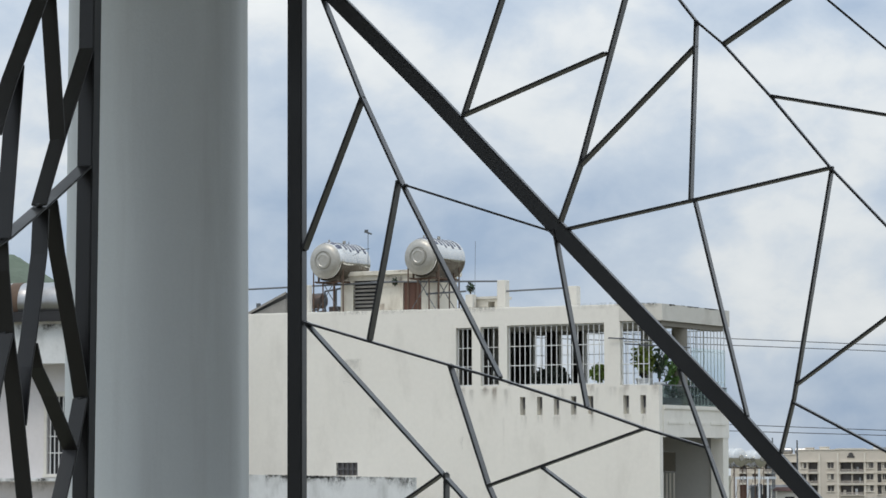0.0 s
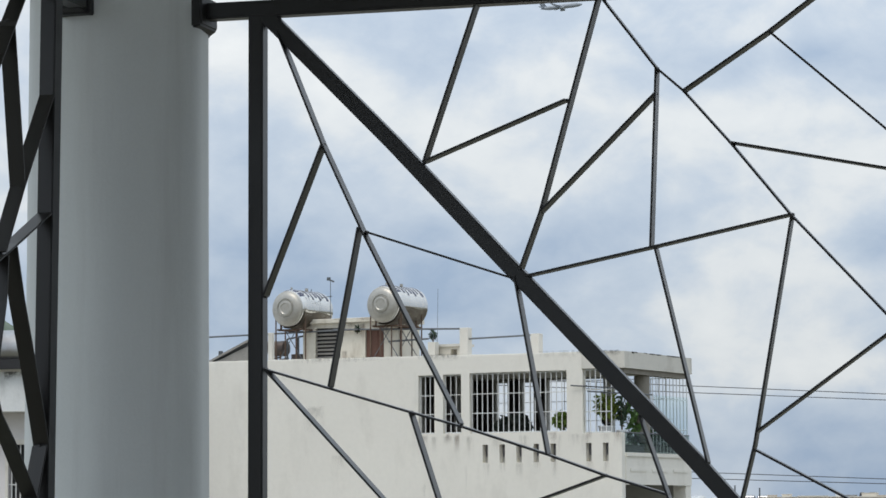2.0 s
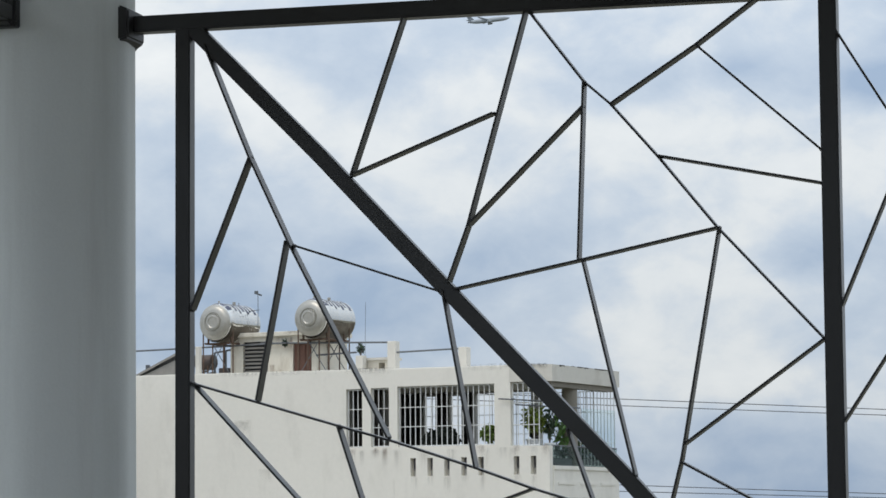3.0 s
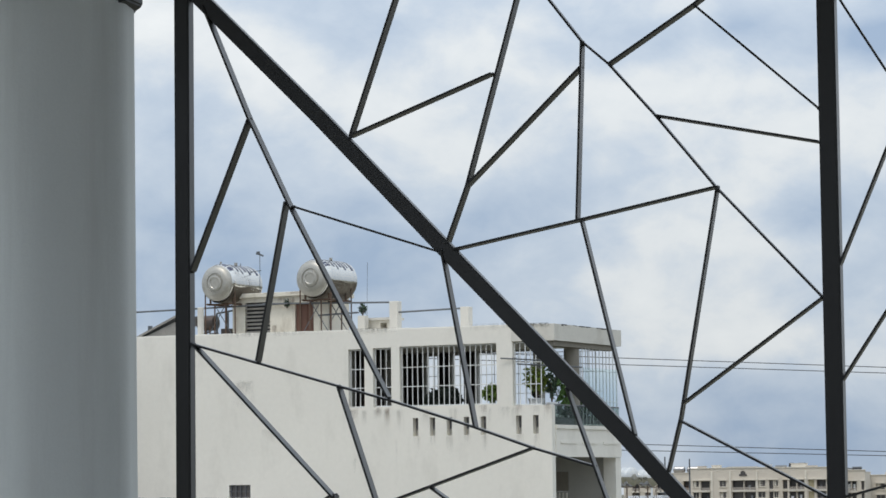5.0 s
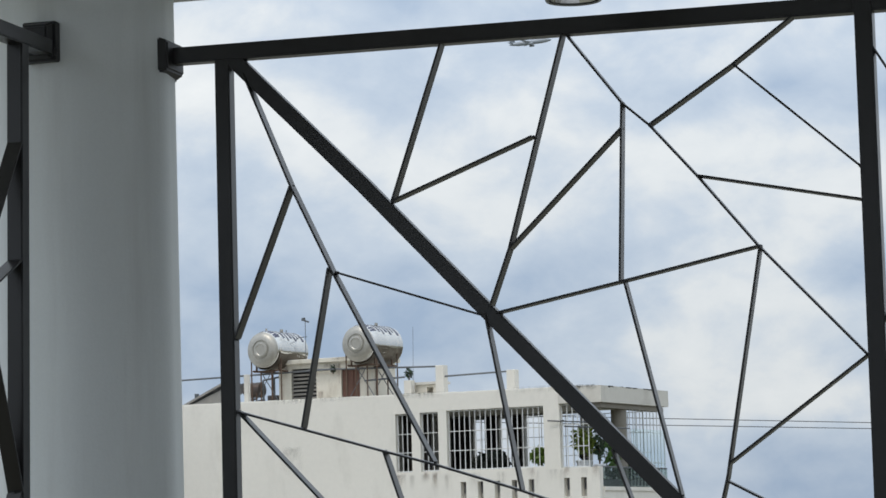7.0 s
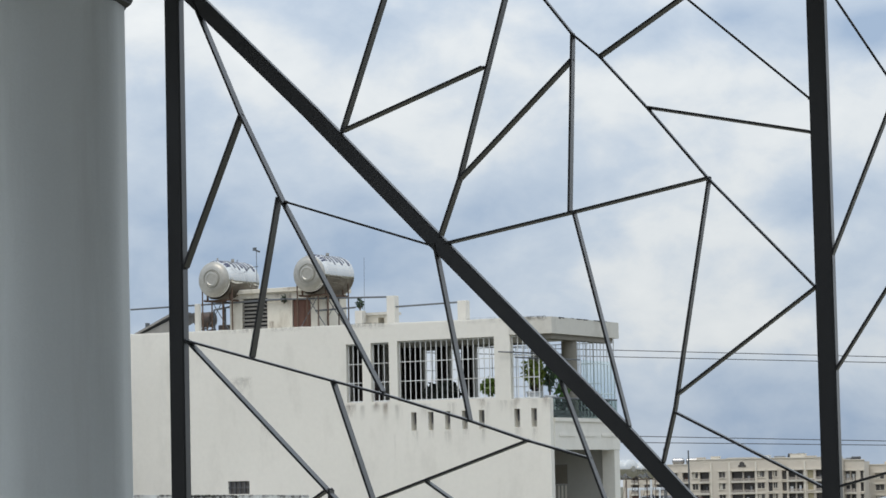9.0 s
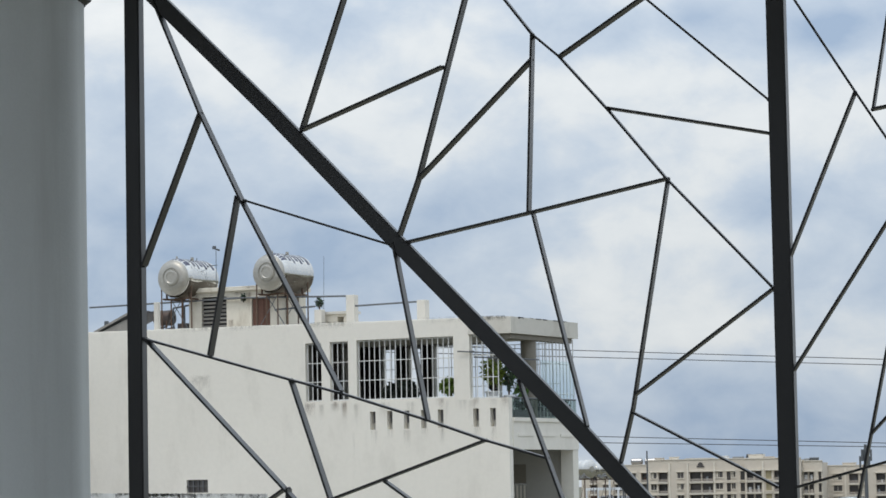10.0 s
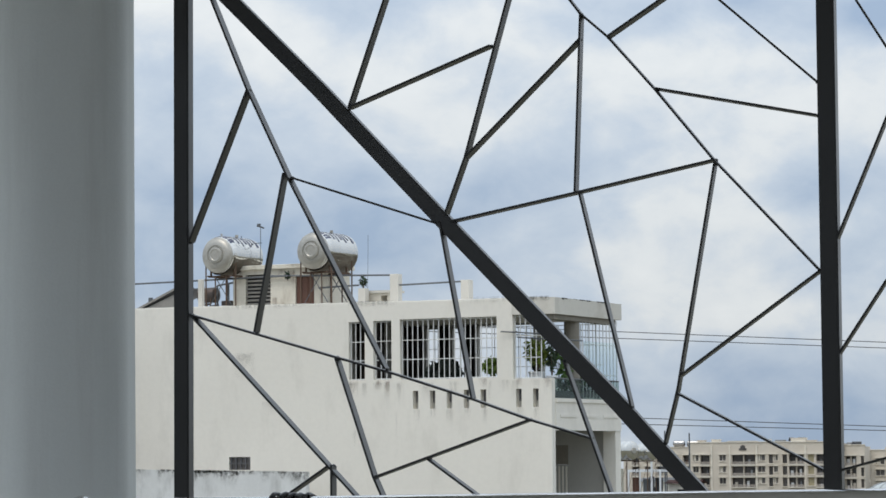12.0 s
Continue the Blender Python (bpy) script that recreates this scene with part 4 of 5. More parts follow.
    for xx in (-0.47, 0.47):
        for yy in (0.25, 1.25):
            box(bm, (xx * 0.9, yy, -R + 0.06), (0.04, 0.06, 0.2))
    part("cradle", bm, M_RUST, t)
    for xx in (-0.55, -0.2, 0.2, 0.55):
        for yy in (0.15, 1.35):
            bm = made()
            tube(bm, (xx, yy, drop), (xx, yy, -R * (0.25 if abs(xx) > 0.5 else 1.05)), 0.022, 6)
            part("leg", bm, M_RUST, t)
    for yy in (0.15, 1.35):
        bm = made()
        tube(bm, (-0.55, yy, drop + 0.05), (0.2, yy, -R - 0.05), 0.014, 5)
        tube(bm, (0.55, yy, drop + 0.05), (-0.2, yy, -R - 0.05), 0.014, 5)
        part("brace", bm, M_PIPE, t)
    bm = made()
    tube(bm, (0.1, 0.9, R - 0.01), (0.1, 0.9, R + 0.07), 0.05, 12)
    part("filler_cap", bm, M_TANK_DISC, t)
    bm = made()
    tube(bm, (-0.1, 0.35, R - 0.01), (-0.1, 0.35, R + 0.08), 0.03, 8)
    part("vent_pipe", bm, M_TANK_DISC, t)
    return t


water_tank(-11.97, 1.30, 7.68, 1, -2)
water_tank(-8.57, 1.30, 7.68, 2, -2)

# old rusty tank under the first stand
t = thing("small_tank", at_roof(-13.28, 2.35, RZ + 0.66), "small rusty horizontal drum under the tank stand", "drum")
bm = made()
lathe(bm, [(0.16, 0), (0.235, 0.03), (0.245, 0.1), (0.238, 0.32), (0.245, 0.56), (0.22, 0.62), (0.1, 0.64)], 20, Matrix.Rotation(math.pi / 2, 4, "Y"))
part("drum", bm, M_DRUM, t, smooth=True)
for x in (0.12, 0.52):
    for y in (-0.25, 0.25):
        bm = made()
        tube(bm, (x, y, -0.62), (x, y * 0.8, -0.1), 0.025, 6)
        part("leg", bm, M_RUST, t)

# generic box and pipes added to darken the space under the stand
t = thing("pump_unit", at_roof(-12.25, 2.3), "dark pump with bent pipes under the tank stand", "pump")
bm = made()
span(bm, (-0.24, -0.15, 0.0), (0.22, 0.2, 0.12))
span(bm, (-0.15, -0.12, 0.12), (0.20, 0.15, 0.46))
soften(bm, 0.02, 1)
part("housing", bm, M_DRUM, t)
for x, h in ((-0.9, 0.35), (-0.62, 0.30), (-0.36, 0.95), (0.05, 1.0)):
    bm = made()
    tube(bm, (x, 0.0, 0.0), (x, 0.0, h), 0.03, 8)
    tube(bm, (x, 0.0, h), (x + 0.28, 0.05, h + 0.04), 0.03, 8)
    part("pipe", bm, M_PIPE, t)
for x, y, z1, w in ((-6.1, 2.0, 6.92, 0.28), (-3.7, 2.0, 6.66, 0.28), (-7.22, 2.0, 6.52, 0.25), (-12.0, 0.36, 6.88, 0.15)):
    bm = made()
    span(bm, (-w / 2, -w / 2, 0), (w / 2, w / 2, z1 - RZ))
    soften(bm, 0.01, 1)
    single("roof_post", bm, M_HOUSE_TRIM, "short white plastered post on the roof", "post", "rooftop posts", m=at_roof(x, y))
t = thing("roof_block", at_roof(-6.75, 2.25), "low white rooftop block with a flat lid", "roof housing")
bm = made()
wall_mesh(bm, -0.5, 0.4, 0, 0.52, 0.5, [(0.0, 0.22, 0.26, 0.44)], lambda u, d, z: (u, d, z))
part("wall", bm, M_ROOFWALL, t)
bm = made()
span(bm, (-0.6, -0.08, 0.523), (0.5, 0.58, 0.60))
part("lid", bm, M_HOUSE_TRIM, t)
bm = made()
span(bm, (-0.65, -0.3, 0), (-0.1, -0.1, 0.18))
part("plinth", bm, M_LOUVRE, t)
leafy("roof_weed", -7.2, 1.95, 6.52, 0.25, 0.38, 22, M_LEAF_DARK, 11, "small weed growing on a rooftop post", False)
leafy("roof_weed", -9.85, 1.93, 6.86, 0.2, 0.26, 14, M_LEAF_DARK, 12, "small weed on the stair housing ledge", False)


def pipe_rail(x0, z0, x1, z1, y, label):
    bm = made()
    tube(bm, (0, 0, 0), (x1 - x0, 0, z1 - z0), 0.028, 8)
    single("roof_pipe", bm, M_PIPE, label, "pipe", "rooftop pipes", m=at_roof(x0, y, z0))


pipe_rail(-15.4, 6.93, -9.75, 6.99, 1.82, "thin grey pipe running over the roof")
pipe_rail(-10.7, 7.02, -6.2, 6.89, 1.9, "grey pipe from the stair housing to a post")
pipe_rail(-8.7, 6.58, -7.3, 6.62, 1.85, "grey pipe low over the roof")
pipe_rail(-6.0, 6.58, -3.8, 6.62, 1.95, "grey pipe between two roof posts")
bm = made()
tube(bm, (0, 0, 0), (0.04, 0, 2.3), 0.0065, 6)
single("antenna_pole", bm, M_PIPE, "thin bare antenna pole on the roof", "pole", m=at_roof(-7.2, 2.2))
bm = made()
tube(bm, (0, 0, 0), (0, 0, 2.8), 0.010, 6)
box(bm, (0.0, 0, 2.75), (0.26, 0.05, 0.05), Matrix.Rotation(0.35, 3, "Y"))
box(bm, (-0.06, 0, 2.80), (0.12, 0.03, 0.10))
tube(bm, (-0.7, 0, 2.2), (0.05, 0, 2.25), 0.012, 6)
tube(bm, (-0.7, 0, 2.2), (-0.7, 0, 2.5), 0.012, 6)
single("wind_vane", bm, M_PIPE, "small wind vane on a thin pole", "wind vane", m=at_roof(-11.15, 2.5))
# lean-to sheet roof
t = thing("lean_to_roof", at_roof(-14.5, 1.6), "small sloping dark sheet roof on the terrace", "roof")
bm = made()
for k in range(12):
    y = -0.2 + k * 0.16
    vs = span(bm, (-1.05, y, 0.0), (1.0, y + 0.155, 0.035 + 0.015 * (k % 2)))
    for v in vs:
        v.co.z += 0.43 + 0.43 * v.co.x
part("sheet", bm, M_SHEET, t)
bm = made()
vs = span(bm, (-1.1, -0.24, -0.02), (1.02, -0.21, 0.05))
for v in vs:
    v.co.z += 0.43 + 0.43 * v.co.x
part("fascia", bm, M_LOUVRE, t)
bm = made()
vs = span(bm, (-0.9, -0.14, 0.0), (0.98, -0.06, 0.001))
for v in vs:
    if v.co.z > 0.0005:
        v.co.z = max(0.01, 0.30 + 0.43 * v.co.x)
part("gable_wall", bm, M_LOUVRE, t, "weathered grey wall under the sheet")
for x in (-0.3, 0.9):
    bm = made()
    tube(bm, (x, 0.0, 0.0), (x, 0.0, 0.43 + 0.43 * x), 0.03, 6)
    part("post", bm, M_PIPE, t)
bm = made()
span(bm, (-0.2, 0.5, 0.1), (0.6, 1.6, 0.30))
part("crate", bm, M_LOUVRE, t)

# boundary wall in front of the house, with mouldy top
t = thing("boundary_wall", HOUSE @ pose(0, -1.6, GROUND), "white stained boundary wall with black mould along its top", "wall", kind="structure")
bm = made()
n = 40
for i in range(n):
    x0, x1 = -17.0 + (9.8) * i / n, -17.0 + 9.8 * (i + 1) / n
    span(bm, (x0, 0, 0), (x1, 0.2, 1.145 - 0.175 * i / n + DZ))
part("wall_body", bm, M_LOWWALL, t)
rnd = random.Random(21)
for k in range(60):
    x = rnd.uniform(-16.8, -7.3)
    top = 1.145 - 0.175 * (x + 17.0) / 9.8 + DZ
    decal(t, "mould_patch", x, rnd.uniform(0.15, 0.7), top + 0.02, rnd.choice((0.10, 0.14, 0.2, 0.3, 0.5)) * rnd.uniform(0.7, 1.2), -0.003 - 0.0002 * k, M_MOULD)

# ---- neighbouring house behind the pillar ----
nb = thing("neighbour_house", pose(-36.0, 75.0, GROUND), "white neighbouring house with deep eaves and a barred window", "house")
bm = made()
span(bm, (-10, 0.0, 4.42 + DZ), (0.7, 8, 5.62 + DZ))
part("parapet", bm, M_LOWWALL, nb, "stained white roof parapet")
bm = made()
span(bm, (-10, -0.05, 5.60 + DZ), (0.75, 0.25, 5.68 + DZ))
part("coping", bm, M_HOUSE_TRIM, nb)
WX0, WX1 = -1.47, -0.74
bm = made()
wall_mesh(bm, -10, 0.68, 0, 4.418 + DZ, 0.2, [(WX0, WX1, 1.12 + DZ, 3.45 + DZ)], lambda u, d, z: (u, 0.9 + d, z))
part("wall", bm, M_ROOM_LIGHT, nb)
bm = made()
# solid black block stands in for the unlit rooms
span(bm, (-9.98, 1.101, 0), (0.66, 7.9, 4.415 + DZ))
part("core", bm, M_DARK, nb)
bm = made()
span(bm, (WX0 - 0.1, 0.80, 1.02 + DZ), (WX1 + 0.1, 0.898, 1.11 + DZ))
span(bm, (WX0 - 0.1, 0.82, 3.46 + DZ), (WX1 + 0.1, 0.898, 3.60 + DZ))
span(bm, (WX0 - 0.09, 0.86, 1.112 + DZ), (WX0 - 0.003, 0.898, 3.458 + DZ))
span(bm, (WX1 + 0.003, 0.86, 1.112 + DZ), (WX1 + 0.09, 0.898, 3.458 + DZ))
nw = part("window_frame", bm, M_HOUSE_TRIM, nb)
for k in range(5):
    bm = made()
    tube(bm, (WX0 + 0.09 + 0.14 * k, 0.95, 1.12 + DZ), (WX0 + 0.09 + 0.14 * k, 0.95, 3.45 + DZ), 0.018, 6)
    part("grille_bar", bm, M_GRILLE, nw)
for z in (1.75, 2.25, 2.9):
    bm = made()
    tube(bm, (WX0, 0.95, z + DZ), (WX1, 0.95, z + DZ), 0.016, 6)
    part("grille_rail", bm, M_GRILLE, nw)
rnd = random.Random(31)
for k in range(30):
    hi = k % 2
    decal(nb, "mould_patch", rnd.uniform(-4.5, 0.4), rnd.uniform(0.15, 0.6), (5.61 if hi else 1.01) + DZ, rnd.uniform(0.12, 0.5), (-0.053 if hi else 0.297) - 0.0002 * k, M_MOULD)
bm = made()
span(bm, (-10, 0.3, 0.90 + DZ), (0.7, 0.898, 1.0 + DZ))
part("ledge", bm, M_LOWWALL, nb)
# lean-to roof at its foot
t = thing("shed", pose(-39.2, 73.2, GROUND), "low shed with a pale sloping roof", "shed")
bm = made()
vs = span(bm, (-2.5, 0, 0.35 + DZ), (2.2, 1.6, 0.45 + DZ))
for v in vs:
    v.co.z += -0.62 * (v.co.x - 0.4) if v.co.x > 0 else 0.75
part("roof", bm, M_APT_LIGHT, t)
bm = made()
span(bm, (-2.3, 0.1, 0), (2.0, 1.5, -0.9 + DZ))
part("wall", bm, M_HOUSE, t)
# lying tank on the neighbour's roof, along its front
t = thing("water_tank", pose(-38.9, 75.35, 6.27), "stainless steel water tank with a rusty band on the parapet", "water tank", "rooftop water tanks")
lay = Matrix.Rotation(math.pi / 2, 4, "Y")
bm = made()
lathe(bm, [(0.3, -0.1), (0.55, 0.0), (0.60, 0.05), (0.60, 0.6), (0.585, 0.63), (0.60, 0.66), (0.60, 1.5), (0.585, 1.53), (0.60, 1.56), (0.60, 2.3), (0.55, 2.36), (0.3, 2.45)], 48, lay)
bmesh.ops.recalc_face_normals(bm, faces=bm.faces[:])
part("body", bm, M_TANK_OLD, t, smooth=True)
bm = made()
lathe(bm, [(0.606, 0.60), (0.612, 0.62), (0.612, 0.92), (0.606, 0.95)], 48, lay)
bmesh.ops.recalc_face_normals(bm, faces=bm.faces[:])
part("band", bm, M_RUST, t, "rusty brown band", smooth=True)
bm = made()
for x in (0.3, 1.9):
    span(bm, (x, -0.3, -0.64), (x + 0.12, 0.3, -0.52))
part("cradle", bm, M_RUST, t)
bm = made()
# beam made taller so its black also covers the tank's shaded underside
span(bm, (-3.0, -0.66, -0.60), (3.6, -0.54, -0.30))
part("beam", bm, M_DARK, t, "dark steel beam under the tank")

# ---- ground, far town ----
bm = made()
n = 60
grid = []
for j in range(n + 1):
    row = []
    for i in range(n + 1):
        x, y = -2400 + 4800 * i / n, -400 + 4400 * (j / n) ** 1.6
        z = GROUND - 0.15 + 0.1 * noise.noise((x * 0.02, y * 0.02, 0))
        row.append(bm.verts.new((x, y, z)))
    grid.append(row)
for j in range(n):
    for i in range(n):
        bm.faces.new((grid[j][i], grid[j][i + 1], grid[j + 1][i + 1], grid[j + 1][i]))
single("ground", bm, M_GRASS, "flat dusty ground reaching to the horizon", "ground", kind="structure", smooth=True)

bm = made()
n = 70
grid = []
for j in range(25):
    row = []
    for i in range(n + 1):
        x = -2100 + 1650 * i / n
        y = 1500 + 700 * j / 24
        ridge = max(0.0, min(1.0, (-690 - x * (1850 / y)) / 190.0)) ** 0.6
        z = GROUND - 3 + 161 * ridge * math.sin(math.pi * j / 24) * (0.97 + 0.10 * noise.noise((x * 0.006, y * 0.006, 3))) + 9 * noise.noise((x * 0.03, y * 0.03, 1)) * ridge
        row.append(bm.verts.new((x, y, z)))
    grid.append(row)
for j in range(24):
    for i in range(n):
        bm.faces.new((grid[j][i], grid[j][i + 1], grid[j + 1][i + 1], grid[j + 1][i]))
single("backdrop_hill", bm, M_HILL, "distant scrubby green hill", "hill", kind="structure", smooth=True)


# apartment blocks: storeys of hooded windows, recessed balconies and narrow doors
STOREY = 3.15


def apartment_block(x0, x1, y, top, head, cols, label, gable=0.0, pilasters=(), huts=()):
    """cols: (left, right, kind) with w window, b balcony, n narrow door, t tall stair window; head: the top of the highest openings."""
    rnd = random.Random(int(-x0))
    t = thing("apartment_building", pose(x0, y, GROUND), label, "building", "apartment blocks")
    W, H = x1 - x0, top - GROUND
    holes = []
    for s in range(4):
        zt = head - GROUND - s * STOREY
        for a, b, kind in cols:
            drop = {"w": 1.55, "b": 2.75, "n": 2.35, "t": 2.2}[kind]
            if zt - drop > 0.3:
                holes.append((a - x0, b - x0, zt - drop, zt, kind))
    bm = made()
    wall_mesh(bm, 0, W, 0, H, 0.5, [h[:4] for h in holes], lambda u, d, z: (u, d, z))
    part("wall", bm, M_APT, t)
    bm = made()
    span(bm, (0.02, 2.2, 0), (W - 0.02, 13, H - 0.5))
    span(bm, (0.0, 0.502, 0), (0.3, 2.198, H - 0.3))
    span(bm, (W - 0.3, 0.502, 0), (W, 2.198, H - 0.3))
    part("core", bm, M_APT, t)
    bm = made()
    span(bm, (0.0, 0.5, H - 0.7), (W, 13.0, H - 0.55))
    for s in range(4):
        z = head - GROUND - s * STOREY + 0.32
        span(bm, (0.3, 0.502, z), (W - 0.3, 2.198, z + 0.18))
    part("floor_slab", bm, M_APT, t)
    bm = made()
    span(bm, (-0.12, -0.22, H - 0.12), (W + 0.12, 0.55, H + 0.10))
    part("cornice", bm, M_APT_LIGHT, t)
    for u in pilasters:
        bm = made()
        span(bm, (u - x0 - 0.22, -0.28, 0), (u - x0 + 0.22, -0.003, H - 0.9))
        part("pilaster", bm, M_APT_LIGHT, t)
    shared = {}
    for a, b, z0, z1, kind in holes:
        w, h = b - a, z1 - z0
        key = round(w, 1), kind
        if key not in shared:
            deep = {"w": 0.28, "b": 1.7, "n": 0.7, "t": 0.3}[kind]
            bm = made()
            span(bm, (0, deep, 0), (w, deep + 0.1, h))
            pane = mesh_of("pane", bm, M_APT_STAIR if kind == "t" else M_APT_GLASS)
            bm = made()
            if kind == "b":
                span(bm, (-0.15, -0.75, 0.0), (w + 0.15, -0.003, 0.20))
            else:
                span(bm, (-0.22, -0.30, -0.22), (w + 0.22, -0.003, -0.02))
            trim = mesh_of("trim", bm, M_APT_LIGHT)
            bm = made()
            span(bm, (-0.1, -0.72, 0.82), (w + 0.1, -0.62, 0.92))
            for i in range(int(w / 0.26) + 1):
                span(bm, (i * 0.26, -0.70, 0.2), (i * 0.26 + 0.15, -0.64, 0.82))
            railing = mesh_of("railing", bm, M_APT_RAIL)
            bm = made()
            span(bm, (-0.22, -0.8 if kind == "b" else -0.62, h + 0.12), (w + 0.22, -0.003, h + 0.33))
            hood = mesh_of("hood", bm, M_APT_LIGHT)
            bm = made()
            span(bm, (w / 2 - 0.05, 0.16, 0), (w / 2 + 0.05, 0.24, h))
            shared[key] = pane, trim, railing, hood, mesh_of("mullion", bm, M_APT_LIGHT)
        pane, trim, railing, hood, mullion = shared[key]
        piece("window_hood", hood, t, pose(a, 0, z0))
        if kind == "w":
            piece("mullion", mullion, t, pose(a, 0, z0))
        piece("pane", pane, t, pose(a, 0, z0))
        piece("balcony_slab" if kind == "b" else "window_sill", trim, t, pose(a, 0, z0))
        if kind == "b":
            piece("balcony_rail", railing, t, pose(a, 0, z0))
        # things kept on the balconies, curtains behind the panes
        if kind == "b" and rnd.random() < 0.7:
            bm = made()
            cx = a + rnd.uniform(0.3, max(0.4, w - 0.9))
            span(bm, (cx, 0.6, z0 + 0.05), (cx + rnd.uniform(0.3, 0.8), 1.1, z0 + rnd.uniform(1.0, 2.1)))
            part("laundry", bm, rnd.choice((M_DOOR, M_GREYROOF, M_APT, M_POT, M_SHEET)), t)
        if kind == "w" and rnd.random() < 0.5:
            bm = made()
            span(bm, (a + 0.1, 0.25, z0 + 0.1), (a + w * rnd.uniform(0.3, 0.6), 0.275, z1 - 0.05))
            part("curtain", bm, M_APT_LIGHT, t)
    if gable:
        gx = gable - x0
        bm = made()
        vs = span(bm, (gx - 4.6, -0.26, H + 0.102), (gx + 4.6, 0.5, H + 0.34))
        for v in vs:
            if v.co.z > H + 0.2:
                v.co.x = gx + (v.co.x - gx) * 0.82
        part("gable", bm, M_APT_LIGHT, t)
        bm = made()
        tube(bm, (gx, -0.12, H - 1.55), (gx, -0.004, H - 1.55), 0.72, 20)
        span(bm, (gx - 1.05, -0.2, H - 2.25), (gx + 1.05, -0.003, H - 1.75))
        part("round_window", bm, M_APT_GLASS, t, "dark arched window in the gable")
    for u0, u1, h, mat in huts:
        bm = made()
        span(bm, (u0 - x0, 2.5, H - 0.5), (u1 - x0, 6.0, H + h))
        span(bm, (u0 - x0 - 0.15, 2.4, H + h + 0.004), (u1 - x0 + 0.15, 6.1, H + h + 0.13))
        part("roof_hut", bm, mat, t)
    return t


apartment_block(-168.0, -145.6, 825, 5.3, 2.9, [(-165.5, -163.4, "b"), (-161.8, -160.0, "w"), (-158.3, -155.6, "b"), (-154.0, -152.2, "w"), (-150.6, -148.0, "b")], "beige apartment block with balconies, partly hidden", huts=[(-160, -157.5, 1.1, M_APT)])
apartment_block(-144.25, -116.80, 800, 6.4, 2.85, [(-143.35, -141.85, "w"), (-141.25, -138.75, "b"), (-135.95, -134.25, "w"), (-132.45, -129.40, "b"), (-129.10, -126.05, "b"), (-125.25, -123.35, "w"), (-122.25, -121.15, "n"), (-120.85, -119.85, "w"), (-118.45, -117.25, "n")], "beige apartment block with an arched attic window", -129.45, (-138.15, -133.05, -125.65), [(-142.55, -140.55, 0.5, M_APT), (-138.55, -136.35, 0.7, M_APT_LIGHT), (-123.65, -122.25, 0.7, M_POT), (-120.85, -118.25, 0.4, M_GREYROOF)])
apartment_block(-116.75, -101.45, 797, 6.3, 2.85, [(-116.25, -114.40, "b"), (-114.10, -112.25, "b"), (-111.05, -109.45, "t"), (-108.75, -106.25, "b"), (-104.65, -103.05, "w")], "beige apartment block with a yellowish stair tower", 0.0, (-111.75,), [(-116.05, -111.95, 1.0, M_APT_LIGHT), (-111.85, -109.25, 0.35, M_APT)])
apartment_block(-101.4, -95.9, 800, 5.4, 2.3, [(-101.2, -99.9, "b"), (-99.6, -98.3, "b"), (-97.0, -96.2, "n")], "beige end block with double balconies", 0.0, (), [(-101.0, -99.9, 0.5, M_GREYROOF)])
apartment_block(-97.5, -52.0, 812, 4.0, 1.6, [(-94.3, -92.0, "w"), (-90.0, -87.5, "b"), (-86.9, -85.0, "w"), (-82.5, -80.0, "b"), (-77.0, -75.2, "w"), (-72.0, -69.4, "b"), (-66.0, -64.2, "w"), (-60.0, -57.5, "b")], "beige apartment block at the end of the row", 0.0, (-91.0,), [(-92.0, -88.5, 0.6, M_APT)])
# dark solar heaters and clutter on the far roofs
for x, y, z, w in ((-117.0, 806, 6.4, 1.2), (-114.0, 806, 6.4, 2.0), (-98.6, 804, 5.1, 2.6)):
    t = thing("solar_heater", pose(x, y, z), "dark solar water heater on a far roof", "solar heater", "far solar heaters")
    bm = made()
    vs = box(bm, (0, 0, 0.55), (w, 1.4, 0.12), Matrix.Rotation(0.5, 3, "X"))
    part("collector", bm, M_DARK, t)
    bm = made()
    tube(bm, (-w / 2, 0.75, 0.95), (w / 2, 0.75, 0.95), 0.28, 12)
    part("cylinder", bm, M_PIPE, t)
    bm = made()
    for q in (-w / 2 + 0.1, w / 2 - 0.1):
        tube(bm, (q, 0.75, -0.9), (q, 0.75, 0.8), 0.05, 6)
        tube(bm, (q, -0.6, -0.9), (q, -0.6, 0.3), 0.05, 6)
    part("stand", bm, M_PIPE, t)

# silver tanks on a far roof, poles and mast
for x, z in ((-154.4, 6.3), (-150.4, 6.25)):
    t = thing("roof_tank", pose(x, 830, z), "small silver tank on a far roof", "water tank", "far roof tanks")
    bm = made()
    lathe(bm, [(0.4, 0), (0.85, 0.2), (1.0, 0.4), (1.0, 3.1), (0.85, 3.3), (0.4, 3.5)], 20, Matrix.Rotation(math.pi / 2, 4, "Y"))
    bmesh.ops.recalc_face_normals(bm, faces=bm.faces[:])
    part("shell", bm, M_TANK_OLD, t, smooth=True)
    for a in (0.5, 2.8):
        bm = made()
        span(bm, (a, -0.7, 3.82 - z), (a + 0.25, 0.7, -0.7))
        part("stand", bm, M_RUST, t)

